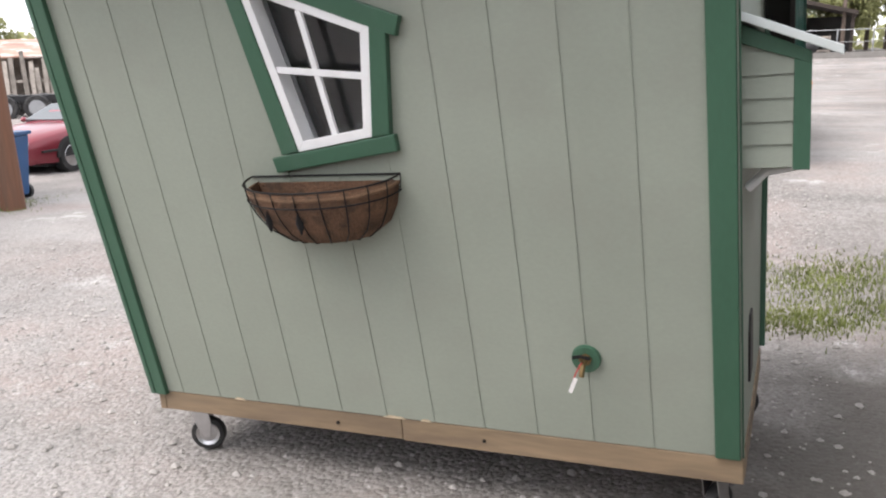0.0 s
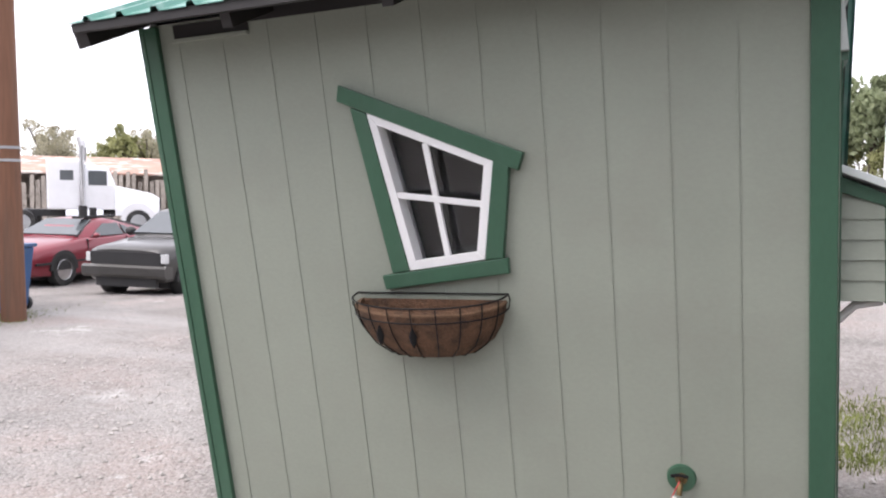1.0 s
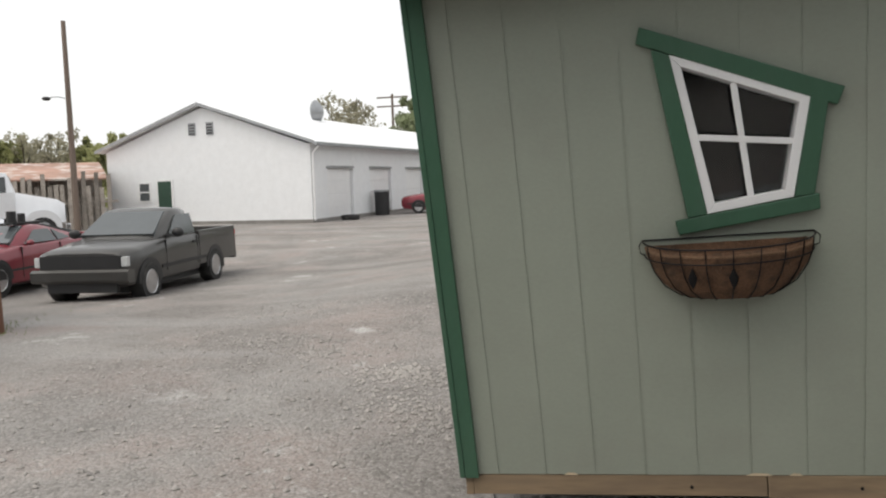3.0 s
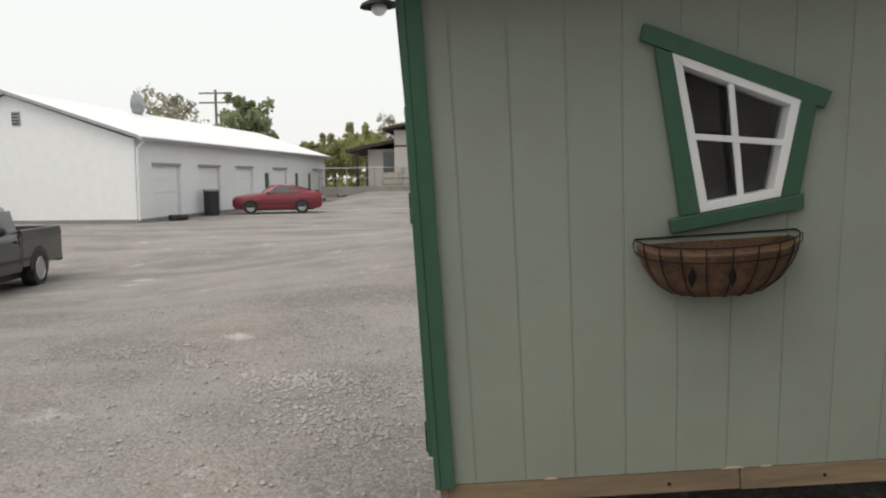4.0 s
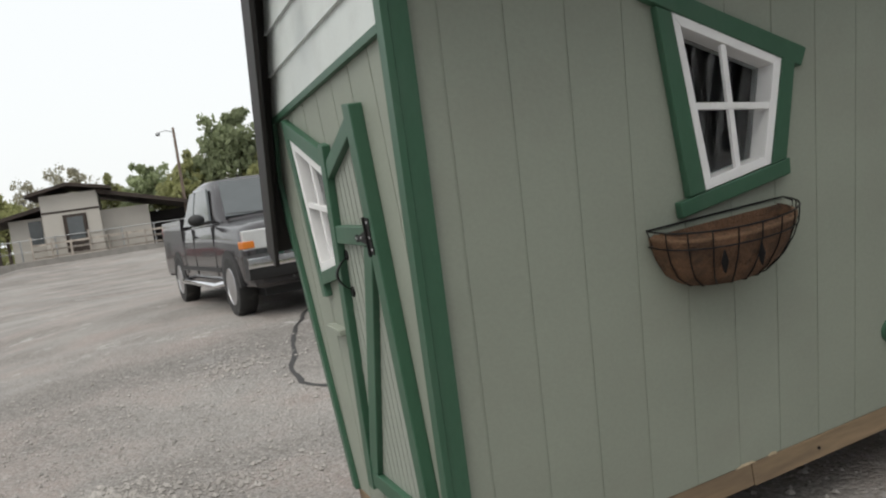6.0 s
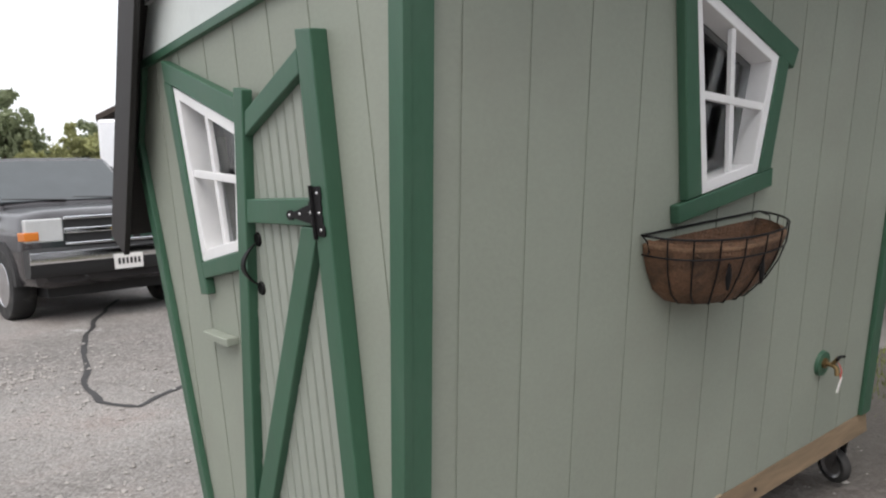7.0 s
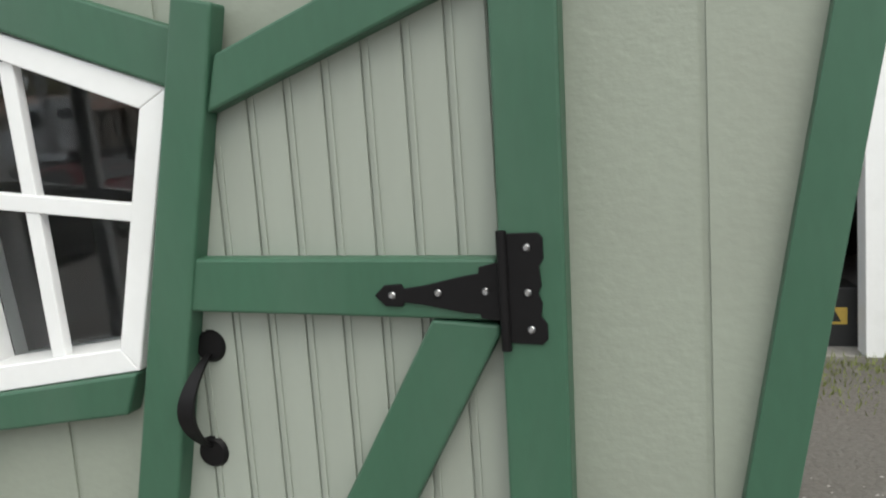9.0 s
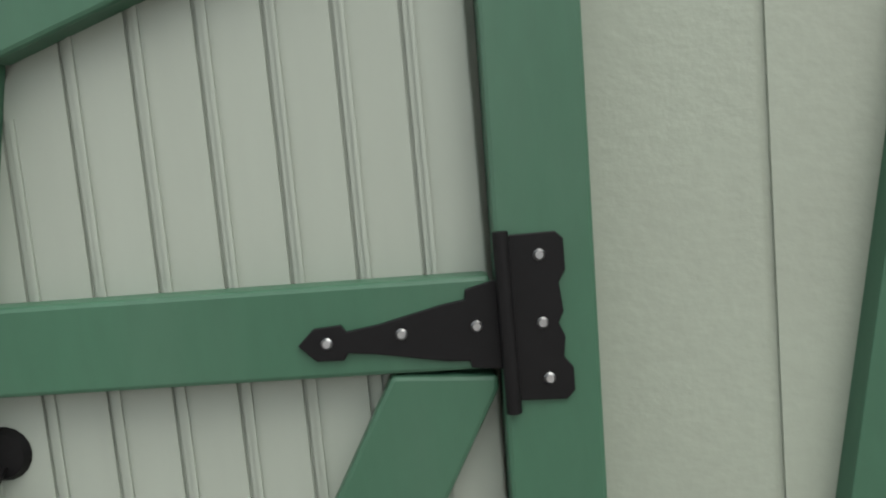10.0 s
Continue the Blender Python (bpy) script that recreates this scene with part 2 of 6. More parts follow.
# ---- geometry helpers ----
class Geo:
    """A growing list of vertices and faces."""

    def __init__(self):
        self.v, self.f = [], []

    def add(self, verts, faces):
        k = len(self.v)
        self.v += [tuple(p) for p in verts]
        self.f += [[i + k for i in f] for f in faces]
        return self

    def hexa(self, p):
        return self.add(p, [(0, 3, 2, 1), (4, 5, 6, 7), (0, 1, 5, 4), (1, 2, 6, 5), (2, 3, 7, 6), (3, 0, 4, 7)])

    def box(self, x0, x1, y0, y1, z0, z1):
        return self.hexa([(x0, y0, z0), (x1, y0, z0), (x1, y1, z0), (x0, y1, z0), (x0, y0, z1), (x1, y0, z1), (x1, y1, z1), (x0, y1, z1)])

    def prism(self, pts, fn, o0, o1):
        n = len(pts)
        vs = [fn(a, b, o0) for a, b in pts] + [fn(a, b, o1) for a, b in pts]
        fs = [list(range(n))[::-1], list(range(n, 2 * n))] + [(i, (i + 1) % n, n + (i + 1) % n, n + i) for i in range(n)]
        return self.add(vs, fs)

    def loft(self, rings, cap=True, loop=True):
        n = len(rings[0])
        vs = [p for r in rings for p in r]
        fs = []
        for a in range(len(rings) - 1):
            for i in range(n if loop else n - 1):
                j = (i + 1) % n
                fs.append((a * n + i, a * n + j, (a + 1) * n + j, (a + 1) * n + i))
        if cap:
            fs += [list(range(n))[::-1], list(range((len(rings) - 1) * n, len(rings) * n))]
        return self.add(vs, fs)

    def cyl(self, p0, p1, r0, r1=None, n=16, cap=True):
        r1 = r0 if r1 is None else r1
        p0, p1 = Vector(p0), Vector(p1)
        q = (p1 - p0).to_track_quat("Z", "Y")
        rings = [[p + q @ Vector((r * math.cos(2 * math.pi * i / n), r * math.sin(2 * math.pi * i / n), 0)) for i in range(n)] for p, r in ((p0, r0), (p1, r1))]
        return self.loft(rings, cap)

    def tube(self, pts, r, n=6, closed=False):
        pts = [Vector(p) for p in pts]
        rings = []
        for i, p in enumerate(pts):
            a = pts[i - 1] if i else (pts[-1] if closed else p)
            b = pts[(i + 1) % len(pts)] if i < len(pts) - 1 or closed else p
            q = (b - a).to_track_quat("Z", "Y")
            rings.append([p + q @ Vector((r * math.cos(2 * math.pi * k / n), r * math.sin(2 * math.pi * k / n), 0)) for k in range(n)])
        if closed:
            rings.append(rings[0])
        return self.loft(rings, not closed)

    def ball(self, c, r, n=10, m=6):
        rx, ry, rz = (r, r, r) if not isinstance(r, tuple) else r
        rings = [[(c[0] + rx * math.sin(math.pi * j / m) * math.cos(2 * math.pi * i / n), c[1] + ry * math.sin(math.pi * j / m) * math.sin(2 * math.pi * i / n), c[2] - rz * math.cos(math.pi * j / m)) for i in range(n)] for j in range(m + 1)]
        rings[0] = [(c[0] + 1e-4 * math.cos(2 * math.pi * i / n), c[1] + 1e-4 * math.sin(2 * math.pi * i / n), c[2] - rz) for i in range(n)]
        rings[-1] = [(c[0] + 1e-4 * math.cos(2 * math.pi * i / n), c[1] + 1e-4 * math.sin(2 * math.pi * i / n), c[2] + rz) for i in range(n)]
        return self.loft(rings)

    def mesh(self, name, mat, smooth=False, fix=True, weld=False):
        me = bpy.data.meshes.new(name)
        me.from_pydata(self.v, [], self.f)
        if fix:
            bm = bmesh.new()
            bm.from_mesh(me)
            if weld:
                bmesh.ops.remove_doubles(bm, verts=bm.verts, dist=0.0002)
            bmesh.ops.recalc_face_normals(bm, faces=bm.faces)
            bm.to_mesh(me)
            bm.free()
        me.materials.append(mat)
        if smooth:
            me.polygons.foreach_set("use_smooth", [True] * len(me.polygons))
            me.set_sharp_from_angle(angle=radians(40))
        return me


def part(name, g, mat, parent, label="", smooth=False, bevel=0.0, kind="", weld=False):
    ob = new(name, g.mesh(name, mat, smooth, True, weld))
    ob.parent = parent
    if bevel:
        md = ob.modifiers.new("edges", "BEVEL")
        md.width, md.segments, md.limit_method, md.angle_limit = bevel, 2, "ANGLE", radians(40)
    if label or kind:
        tagged(ob, label, kind=kind)
    return ob


def thing(name, label, category, m=None, group="", kind=""):
    ob = new(name)
    ob.empty_display_size = 0.1
    if m is not None:
        ob.matrix_basis = m
    return tagged(ob, label, category, group, kind)


def clamp01(v):
    return max(0.0, min(1.0, v))


def ease(v):
    v = clamp01(v)
    return v * v * (3 - 2 * v)


# ---- ground ----
def ground_z(x, y):
    near = 0.05 * max(0.0, min(x, 4.0)) * ease((5.0 - y) / 3.5) * ease((x + 0.2) / 1.0)
    dip = -0.34 * math.exp(-((x + 10.0) / 5.0) ** 2 - ((y - 10.5) / 5.0) ** 2)
    hill = 0.36 * ease((y - 2.5) / 6.0) * ease((x + 5.0) / 5.5) * (1 - ease((y - 14.0) / 8.0))
    rise = 1.0 * ease((y - 38) / 16) * ease((x + 9) / 4)
    rough = 0.018 * noise.noise((x * 0.55, y * 0.55, 0.3)) + 0.008 * noise.noise((x * 2.1, y * 2.1, 1.7))
    return near + dip + hill + rise + rough * (1 if abs(x) < 60 and abs(y) < 80 else 0)


def spread(lo, hi, dense_lo, dense_hi, step, grow):
    vals = [dense_lo]
    while vals[-1] < dense_hi:
        vals.append(vals[-1] + step)
    s = step
    while vals[-1] < hi:
        s *= grow
        vals.append(min(hi, vals[-1] + s))
    s, low = step, dense_lo
    while low > lo:
        s *= grow
        low = max(lo, low - s)
        vals.insert(0, low)
    return vals


gx, gy = spread(-900, 900, -9, 7, 0.12, 1.12), spread(-900, 1500, -5, 14, 0.12, 1.12)
gg = Geo()
gg.add([(x, y, ground_z(x, y)) for y in gy for x in gx], [(j * len(gx) + i, j * len(gx) + i + 1, (j + 1) * len(gx) + i + 1, (j + 1) * len(gx) + i) for j in range(len(gy) - 1) for i in range(len(gx) - 1)])


def ground_material():
    m = bpy.data.materials.new("gravel_yard")
    m.use_nodes = True
    n, l = m.node_tree.nodes, m.node_tree.links
    b = n["Principled BSDF"]
    b.inputs["Roughness"].default_value = 0.92
    b.inputs["Specular IOR Level"].default_value = 0.25
    tc = n.new("ShaderNodeTexCoord")

    def ns(scale, detail=6, rough=0.6):
        t = n.new("ShaderNodeTexNoise")
        t.inputs["Scale"].default_value, t.inputs["Detail"].default_value, t.inputs["Roughness"].default_value = scale, detail, rough
        l.new(tc.outputs["Object"], t.inputs[0])
        return t.outputs["Fac"]

    def rng(src, a, c, lo=0.0, hi=1.0):
        t = n.new("ShaderNodeMapRange")
        t.inputs[1].default_value, t.inputs[2].default_value, t.inputs[3].default_value, t.inputs[4].default_value = a, c, lo, hi
        l.new(src, t.inputs[0])
        return t.outputs[0]

    def mix(fac, a, c):
        t = n.new("ShaderNodeMixRGB")
        l.new(fac, t.inputs[0])
        for k, s in ((1, a), (2, c)):
            if isinstance(s, tuple):
                t.inputs[k].default_value = (*s, 1)
            else:
                l.new(s, t.inputs[k])
        return t.outputs[0]

    col = mix(rng(ns(0.35), 0.42, 0.58), (0.185, 0.170, 0.157), (0.303, 0.292, 0.276))
    col = mix(rng(ns(0.7, 8), 0.48, 0.62, 0, 0.75), col, (0.296, 0.238, 0.215))
    col = mix(rng(ns(0.8, 9, 0.75), 0.59, 0.64, 0, 0.9), col, (0.52, 0.51, 0.495))
    col = mix(rng(ns(0.28, 8), 0.54, 0.66, 0, 0.8), col, (0.136, 0.129, 0.122))
    mp = n.new("ShaderNodeMapping")
    mp.inputs["Scale"].default_value, mp.inputs["Rotation"].default_value = (0.10, 0.75, 1), (0, 0, 0.25)
    l.new(tc.outputs["Object"], mp.inputs[0])
    rut = n.new("ShaderNodeTexNoise")
    rut.inputs["Scale"].default_value, rut.inputs["Detail"].default_value = 1.0, 9
    l.new(mp.outputs[0], rut.inputs[0])
    col = mix(rng(rut.outputs["Fac"], 0.54, 0.68, 0, 0.75), col, (0.359, 0.347, 0.335))
    col = mix(rng(rut.outputs["Fac"], 0.44, 0.30, 0, 0.75), col, (0.133, 0.125, 0.117))
    vor = n.new("ShaderNodeTexVoronoi")
    vor.inputs["Scale"].default_value = 38
    l.new(tc.outputs["Object"], vor.inputs[0])
    col = mix(rng(vor.outputs["Color"], 0.1, 0.95, 0, 0.5), col, (0.437, 0.417, 0.398))
    vor2 = n.new("ShaderNodeTexVoronoi")
    vor2.inputs["Scale"].default_value = 90
    l.new(tc.outputs["Object"], vor2.inputs[0])
    col = mix(rng(vor2.outputs["Color"], 0.3, 1.0, 0, 0.6), col, (0.117, 0.105, 0.098))
    # dark damp soil by the workshop and behind the coop
    dv = n.new("ShaderNodeVectorMath")
    dv.operation = "SUBTRACT"
    dv.inputs[1].default_value = (3.7, -0.1, 0)
    l.new(tc.outputs["Object"], dv.inputs[0])
    ds = n.new("ShaderNodeVectorMath")
    ds.operation = "MULTIPLY"
    ds.inputs[1].default_value = (0.62, 0.40, 0)
    l.new(dv.outputs[0], ds.inputs[0])
    dl = n.new("ShaderNodeVectorMath")
    dl.operation = "LENGTH"
    l.new(ds.outputs[0], dl.inputs[0])
    soil = n.new("ShaderNodeMath")
    soil.operation = "MULTIPLY_ADD"
    l.new(ns(1.6, 6), soil.inputs[0])
    soil.inputs[1].default_value = 1.1
    l.new(dl.outputs["Value"], soil.inputs[2])
    col = mix(rng(soil.outputs[0], 1.75, 1.25, 0, 0.8), col, (0.085, 0.077, 0.066))
    l.new(col, b.inputs["Base Color"])
    ad = n.new("ShaderNodeMath")
    ad.operation = "MULTIPLY_ADD"
    l.new(vor.outputs["Distance"], ad.inputs[0])
    ad.inputs[1].default_value = -1.2
    l.new(ns(25, 8, 0.75), ad.inputs[2])
    bp = n.new("ShaderNodeBump")
    bp.inputs["Strength"].default_value, bp.inputs["Distance"].default_value = 0.7, 0.014
    l.new(ad.outputs[0], bp.inputs["Height"])
    l.new(bp.outputs[0], b.inputs["Normal"])
    return m


tagged(new("ground", gg.mesh("ground", ground_material(), True, False)), "pinkish grey crushed gravel yard with pale patches", "ground", kind="structure")


def strip_on_ground(name, pts, width, mat, label):
    g = Geo()
    pts = [Vector((*p, 0)) for p in pts]
    fine = []
    for a, b in zip(pts, pts[1:]):
        for k in range(8):
            q = a.lerp(b, k / 8)
            fine.append(q + Vector((0.05 * noise.noise(q * 2.5), 0.05 * noise.noise(q * 2.5 + Vector((7, 1, 0))), 0)))
    left, right = [], []
    for i in range(len(fine) - 1):
        d = (fine[i + 1] - fine[i]).normalized()
        w = width * (0.5 + 0.25 * noise.noise(fine[i] * 6))
        for side, k in ((left, 1), (right, -1)):
            p = fine[i] + Vector((-d.y, d.x, 0)) * w * k
            side.append((p.x, p.y, ground_z(p.x, p.y) + 0.006))
    g.loft([left, right], cap=False, loop=False)
    return tagged(new(name, g.mesh(name, mat, fix=False)), label, "crack", kind="structure")


TAR = material("dark_tar", (0.035, 0.034, 0.034), 0.7, var=0.3, fine=30, bump=0.2)
strip_on_ground("ground_seam", [(2.0, 9.0), (1.2, 7.2), (0.85, 6.2), (0.6, 5.2), (0.52, 4.55), (0.70, 4.25), (1.1, 4.5), (1.5, 4.8), (2.4, 5.0)], 0.05, TAR, "dark wandering tar seam across the yard")

# ---- the playhouse coop on casters: local frame, x along the side wall, y back from it, z up ----
LEAN, ZB, TILT = 0.170, 0.318, math.degrees(math.atan(0.052))
LEN, WID = 2.455, 1.10
M_COOP = pose(0, 0, ZB, 0, -TILT, 0)
EAVE_Z = 2.03


def on_side(u, v, off):
    return (u, -LEAN * v - off, v)


def on_front(y, z, off):
    return (-off, y, z)


def on_back(y, z, off):
    return (LEN + off, y, z)


coop = thing("playhouse_coop", "crooked sage-green wooden chicken coop with green trim on casters", "chicken coop", M_COOP)


def strip_minus_quad(u0, u1, bottom, top, hole):
    """Pieces of the strip u0..u1 between bottom(u) and top(u), less a four-cornered hole (tl, tr, br, bl)."""
    cuts = sorted({u0, u1, *[p[0] for p in hole if u0 < p[0] < u1]}) if hole else [u0, u1]

    def span(u):
        zs = []
        for i in range(4):
            (a, b), (c, d) = hole[i], hole[(i + 1) % 4]
            if min(a, c) - 1e-9 <= u <= max(a, c) + 1e-9 and abs(a - c) > 1e-6:
                zs.append(b + (d - b) * (u - a) / (c - a))
        return (min(zs), max(zs)) if len(zs) > 1 else None

    out = []
    for a, b in zip(cuts, cuts[1:]):
        mid = span((a + b) / 2) if hole else None
        if mid is None:
            out.append([(a, bottom(a)), (b, bottom(b)), (b, top(b)), (a, top(a))])
        else:
            sa, sb = span(a + 1e-5) or mid, span(b - 1e-5) or mid
            out.append([(a, bottom(a)), (b, bottom(b)), (b, sb[0]), (a, sa[0])])
            out.append([(a, sa[1]), (b, sb[1]), (b, top(b)), (a, top(a))])
    return out


def siding(name, fn, lo, hi, first, bottom, top, hole, label):
    wall = Geo()
    for q in strip_minus_quad(lo, hi, bottom, top, hole):
        wall.prism(q, fn, -0.045, -0.0028)
    wall_ob = part(name, wall, SIDING, coop, label, weld=True)
    edges = [lo] + [first + 0.2032 * k for k in range(-3, 20) if lo + 0.02 < first + 0.2032 * k < hi - 0.02] + [hi]
    for a, b in zip(edges, edges[1:]):
        g = Geo()
        for q in strip_minus_quad(a + (0.0038 if a > lo else 0), b - (0.0038 if b < hi else 0), bottom, top, hole):
            g.prism(q, fn, -0.008, 0.0)
        part("siding_board", g, SIDING, wall_ob)
    return wall_ob


SW = [(0.927, 1.634), (1.389, 1.448), (1.329, 1.099), (1.034, 1.058)]   # side window: tl, tr, br, bl
FW = [(0.492, 1.372), (0.930, 1.535), (0.867, 0.989), (0.576, 1.032)]   # front window
inset = lambda q, k: [(sum(p[0] for p in q) / 4 * k + a * (1 - k), sum(p[1] for p in q) / 4 * k + b * (1 - k)) for a, b in q]

siding("side_wall", on_side, 0.012, LEN - 0.003, 0.147, lambda u: 0.0, lambda u: EAVE_Z, inset(SW, 0.04), "grooved sage-grey plywood siding")


# front wall: strips, with the splayed outline given by bottom and top functions
def front_bottom(y):
    if y < 0:
        return -y / LEAN
    if y > WID:
        return (y - WID) / 0.175
    return 0.0


def front_wall_top(y):
    t = 1.66 + 0.055 * clamp01((1.2 - y) / 1.5)
    if y > 1.195:
        t = 1.40 + (WID + 0.245 - y) / 0.56
    return t


fw = Geo()
edges = [-0.285, -0.098, 0.0, 0.105, 0.308, 0.511, 0.714, 0.917, 1.10, 1.20, 1.345]
for a, b in zip(edges, edges[1:]):
    for q in strip_minus_quad(a, b, front_bottom, front_wall_top, inset(FW, 0.04)):
        fw.prism(q, on_front, -0.045, -0.0028)
front_wall = part("front_wall", fw, SIDING, coop, "grooved sage-grey plywood siding", weld=True)
groups = [(-0.285, -0.098), (-0.098, 0.0, 0.105), (0.105, 0.308), (0.308, 0.511), (0.511, 0.714), (0.714, 0.917), (0.917, 1.10, 1.12), (1.12, 1.20, 1.345)]
for gr in groups:
    g = Geo()
    for a, b in zip(gr, gr[1:]):
        a2 = a + 0.0038 if a == gr[0] else a
        b2 = b - 0.0038 if b == gr[-1] else b
        for q in strip_minus_quad(a2, b2, front_bottom, front_wall_top, inset(FW, 0.04)):
            g.prism(q, on_front, -0.008, 0.0)
    part("siding_board", g, SIDING, front_wall)

# back wall with the same outline
bw = Geo()
for a, b in zip(edges, edges[1:]):
    bw.prism([(a, front_bottom(a)), (b, front_bottom(b)), (b, front_wall_top(b)), (a, front_wall_top(a))], on_back, -0.045, 0.0)
back_wall = part("back_wall", bw, SIDING, coop, "sage-grey rear wall below the gable", weld=True)
# far side wall, splayed to the knee, and floor
fs = Geo()
fs.hexa([(0.012, WID - 0.04, 0), (LEN - 0.003, WID - 0.04, 0), (LEN - 0.003, WID, 0), (0.012, WID, 0), (0.012, WID + 0.205, 1.4), (LEN - 0.003, WID + 0.205, 1.4), (LEN - 0.003, WID + 0.245, 1.4), (0.012, WID + 0.245, 1.4)])
part("far_wall", fs, SIDING, coop)
part("floor_panel", Geo().box(0.01, LEN - 0.01, 0.01, WID - 0.01, -0.004, 0.015), INSIDE, coop, "plywood floor with the interior shade in its colour")

# lumber skids under the walls
for q, lab in (((0.03, 1.218, 0.002, 0.038, -0.090, -0.003), "raw pine skid board, stained"), ((1.221, LEN + 0.004, 0.0, 0.038, -0.094, -0.003), "grey-brown weathered skid board"), ((0.03, LEN, WID - 0.038, WID, -0.092, -0.003), ""),
               ((-0.004, 0.03, 0.0, WID, -0.092, -0.003), ""), ((LEN - 0.034, LEN + 0.006, 0.04, WID - 0.04, -0.092, -0.003), "")):
    part("skid_board", Geo().box(*q), LUMBER, coop, lab, bevel=0.004)

for u in (0.93, 1.56):
    part("bolt", Geo().cyl((u, 0.001, -0.052), (u, -0.004, -0.052), 0.007, n=8), IRON, coop, "dark bolt head")
for u, w in ((0.42, 0.06), (1.14, 0.10), (1.30, 0.05)):
    part("torn_edge", Geo().prism([(u, -0.003), (u + w, -0.003), (u + w * 0.8, 0.006), (u + w * 0.3, 0.008)], on_side, 0.0005, 0.0025), TORN, coop, "pale torn plywood edge")

# roof: ridge at (0.70, 2.54), low eave on the far side
RIDGE, NEAR_EAVE, FAR_EAVE = (0.70, 2.54), (-0.625, 1.982), (1.525, 1.07)
X0, X1 = -0.075, LEN + 0.10


def slope_panel(p, q, lift):
    d = Vector((q[0] - p[0], q[1] - p[1])).normalized()
    nrm = Vector((-d.y, d.x))
    nrm = nrm if nrm.y > 0 else -nrm
    return [(p[0] + nrm.x * lift, p[1] + nrm.y * lift), (q[0] + nrm.x * lift, q[1] + nrm.y * lift)]


roof_deck = Geo()
for p, q in ((NEAR_EAVE, RIDGE), (FAR_EAVE, RIDGE)):
    (a, b), (c, d) = slope_panel(p, q, 0.0), slope_panel(p, q, 0.016)
    roof_deck.hexa([(X0, *a), (X1, *a), (X1, *b), (X0, *b), (X0, *c), (X1, *c), (X1, *d), (X0, *d)])
roof = part("roof", roof_deck, FASCIA, coop, "near-black roof deck")
for p, q in ((NEAR_EAVE, RIDGE), (FAR_EAVE, RIDGE)):
    ext = Vector((p[0] - q[0], p[1] - q[1])).normalized() * 0.02
    p = (p[0] + ext.x, p[1] + ext.y)
    prof, x = [], X0 - 0.015
    while x < X1 + 0.01:
        prof += [(x, 0.022), (x + 0.075, 0.022), (x + 0.085, 0.040), (x + 0.105, 0.040), (x + 0.115, 0.022)]
        x += 0.1525
    lo, hi = [], []
    for xx, h in prof:
        (a, b) = slope_panel(p, q, h)
        lo.append((xx, *a))
        hi.append((xx, *b))
    sheet = Geo()
    under_lo = [(v[0], v[1], v[2] - 0.003) for v in lo]
    under_hi = [(v[0], v[1], v[2] - 0.003) for v in hi]
    sheet.loft([under_lo, lo, hi, under_hi], cap=False, loop=False)
    part("metal_sheet", sheet, ROOFMETAL, roof, "ribbed green metal roofing sheet")
part("ridge_cap", Geo().prism([(RIDGE[0] - 0.1, RIDGE[1] - 0.0), (RIDGE[0], RIDGE[1] + 0.07), (RIDGE[0] + 0.07, RIDGE[1] - 0.06), (RIDGE[0], RIDGE[1] + 0.05)], lambda a, b, o: (o, a, b), X0 - 0.02, X1 + 0.02), ROOFMETAL, roof)
# barge boards front and rear, eave fascias, rafters
for x in (X0 - 0.02, X1):
    for p, q, wd in ((NEAR_EAVE, RIDGE, 0.075), (FAR_EAVE, RIDGE, 0.13)):
        (a, b), (c, d) = slope_panel(p, q, 0.014), slope_panel(p, q, -wd)
        part("barge_board", Geo().hexa([(x, *a), (x + 0.02, *a), (x + 0.02, *b), (x, *b), (x, *c), (x + 0.02, *c), (x + 0.02, *d), (x, *d)]), FASCIA, roof, bevel=0.002)
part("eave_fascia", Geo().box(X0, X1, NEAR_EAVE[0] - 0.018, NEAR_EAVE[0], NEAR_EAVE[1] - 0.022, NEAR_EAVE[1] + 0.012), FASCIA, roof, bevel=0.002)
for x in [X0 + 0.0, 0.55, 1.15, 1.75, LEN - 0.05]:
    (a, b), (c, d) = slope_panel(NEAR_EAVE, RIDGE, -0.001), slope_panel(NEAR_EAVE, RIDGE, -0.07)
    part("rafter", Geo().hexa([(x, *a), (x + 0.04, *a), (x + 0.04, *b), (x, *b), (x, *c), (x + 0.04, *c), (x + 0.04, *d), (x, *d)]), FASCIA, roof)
# dark board as the shade of an open vent slot under the eave, with a light sill
part("vent_board", Geo().prism([(0.13, 1.965), (0.47, 1.965), (0.47, 2.02), (0.13, 2.02)], on_side, 0.001, 0.006), FASCIA, coop, "dark board standing in for the shade of a vent slot")
part("vent_sill", Geo().prism([(0.12, 1.955), (0.47, 1.955), (0.47, 1.966), (0.12, 1.966)], on_side, 0.0, 0.022), SIDING, coop)
# frieze along the wall top
part("top_plate", Geo().prism([(0.48, 2.0), (LEN, 2.0), (LEN, 2.09), (0.48, 2.09)], on_side, -0.05, 0.004), FASCIA, coop)


# gables: pale lap boards, front and rear
def roof_under(y):
    near = NEAR_EAVE[1] + (y - NEAR_EAVE[0]) * (RIDGE[1] - NEAR_EAVE[1]) / (RIDGE[0] - NEAR_EAVE[0])
    far = FAR_EAVE[1] + (FAR_EAVE[0] - y) * (RIDGE[1] - FAR_EAVE[1]) / (FAR_EAVE[0] - RIDGE[0])
    return min(near, far) - 0.012


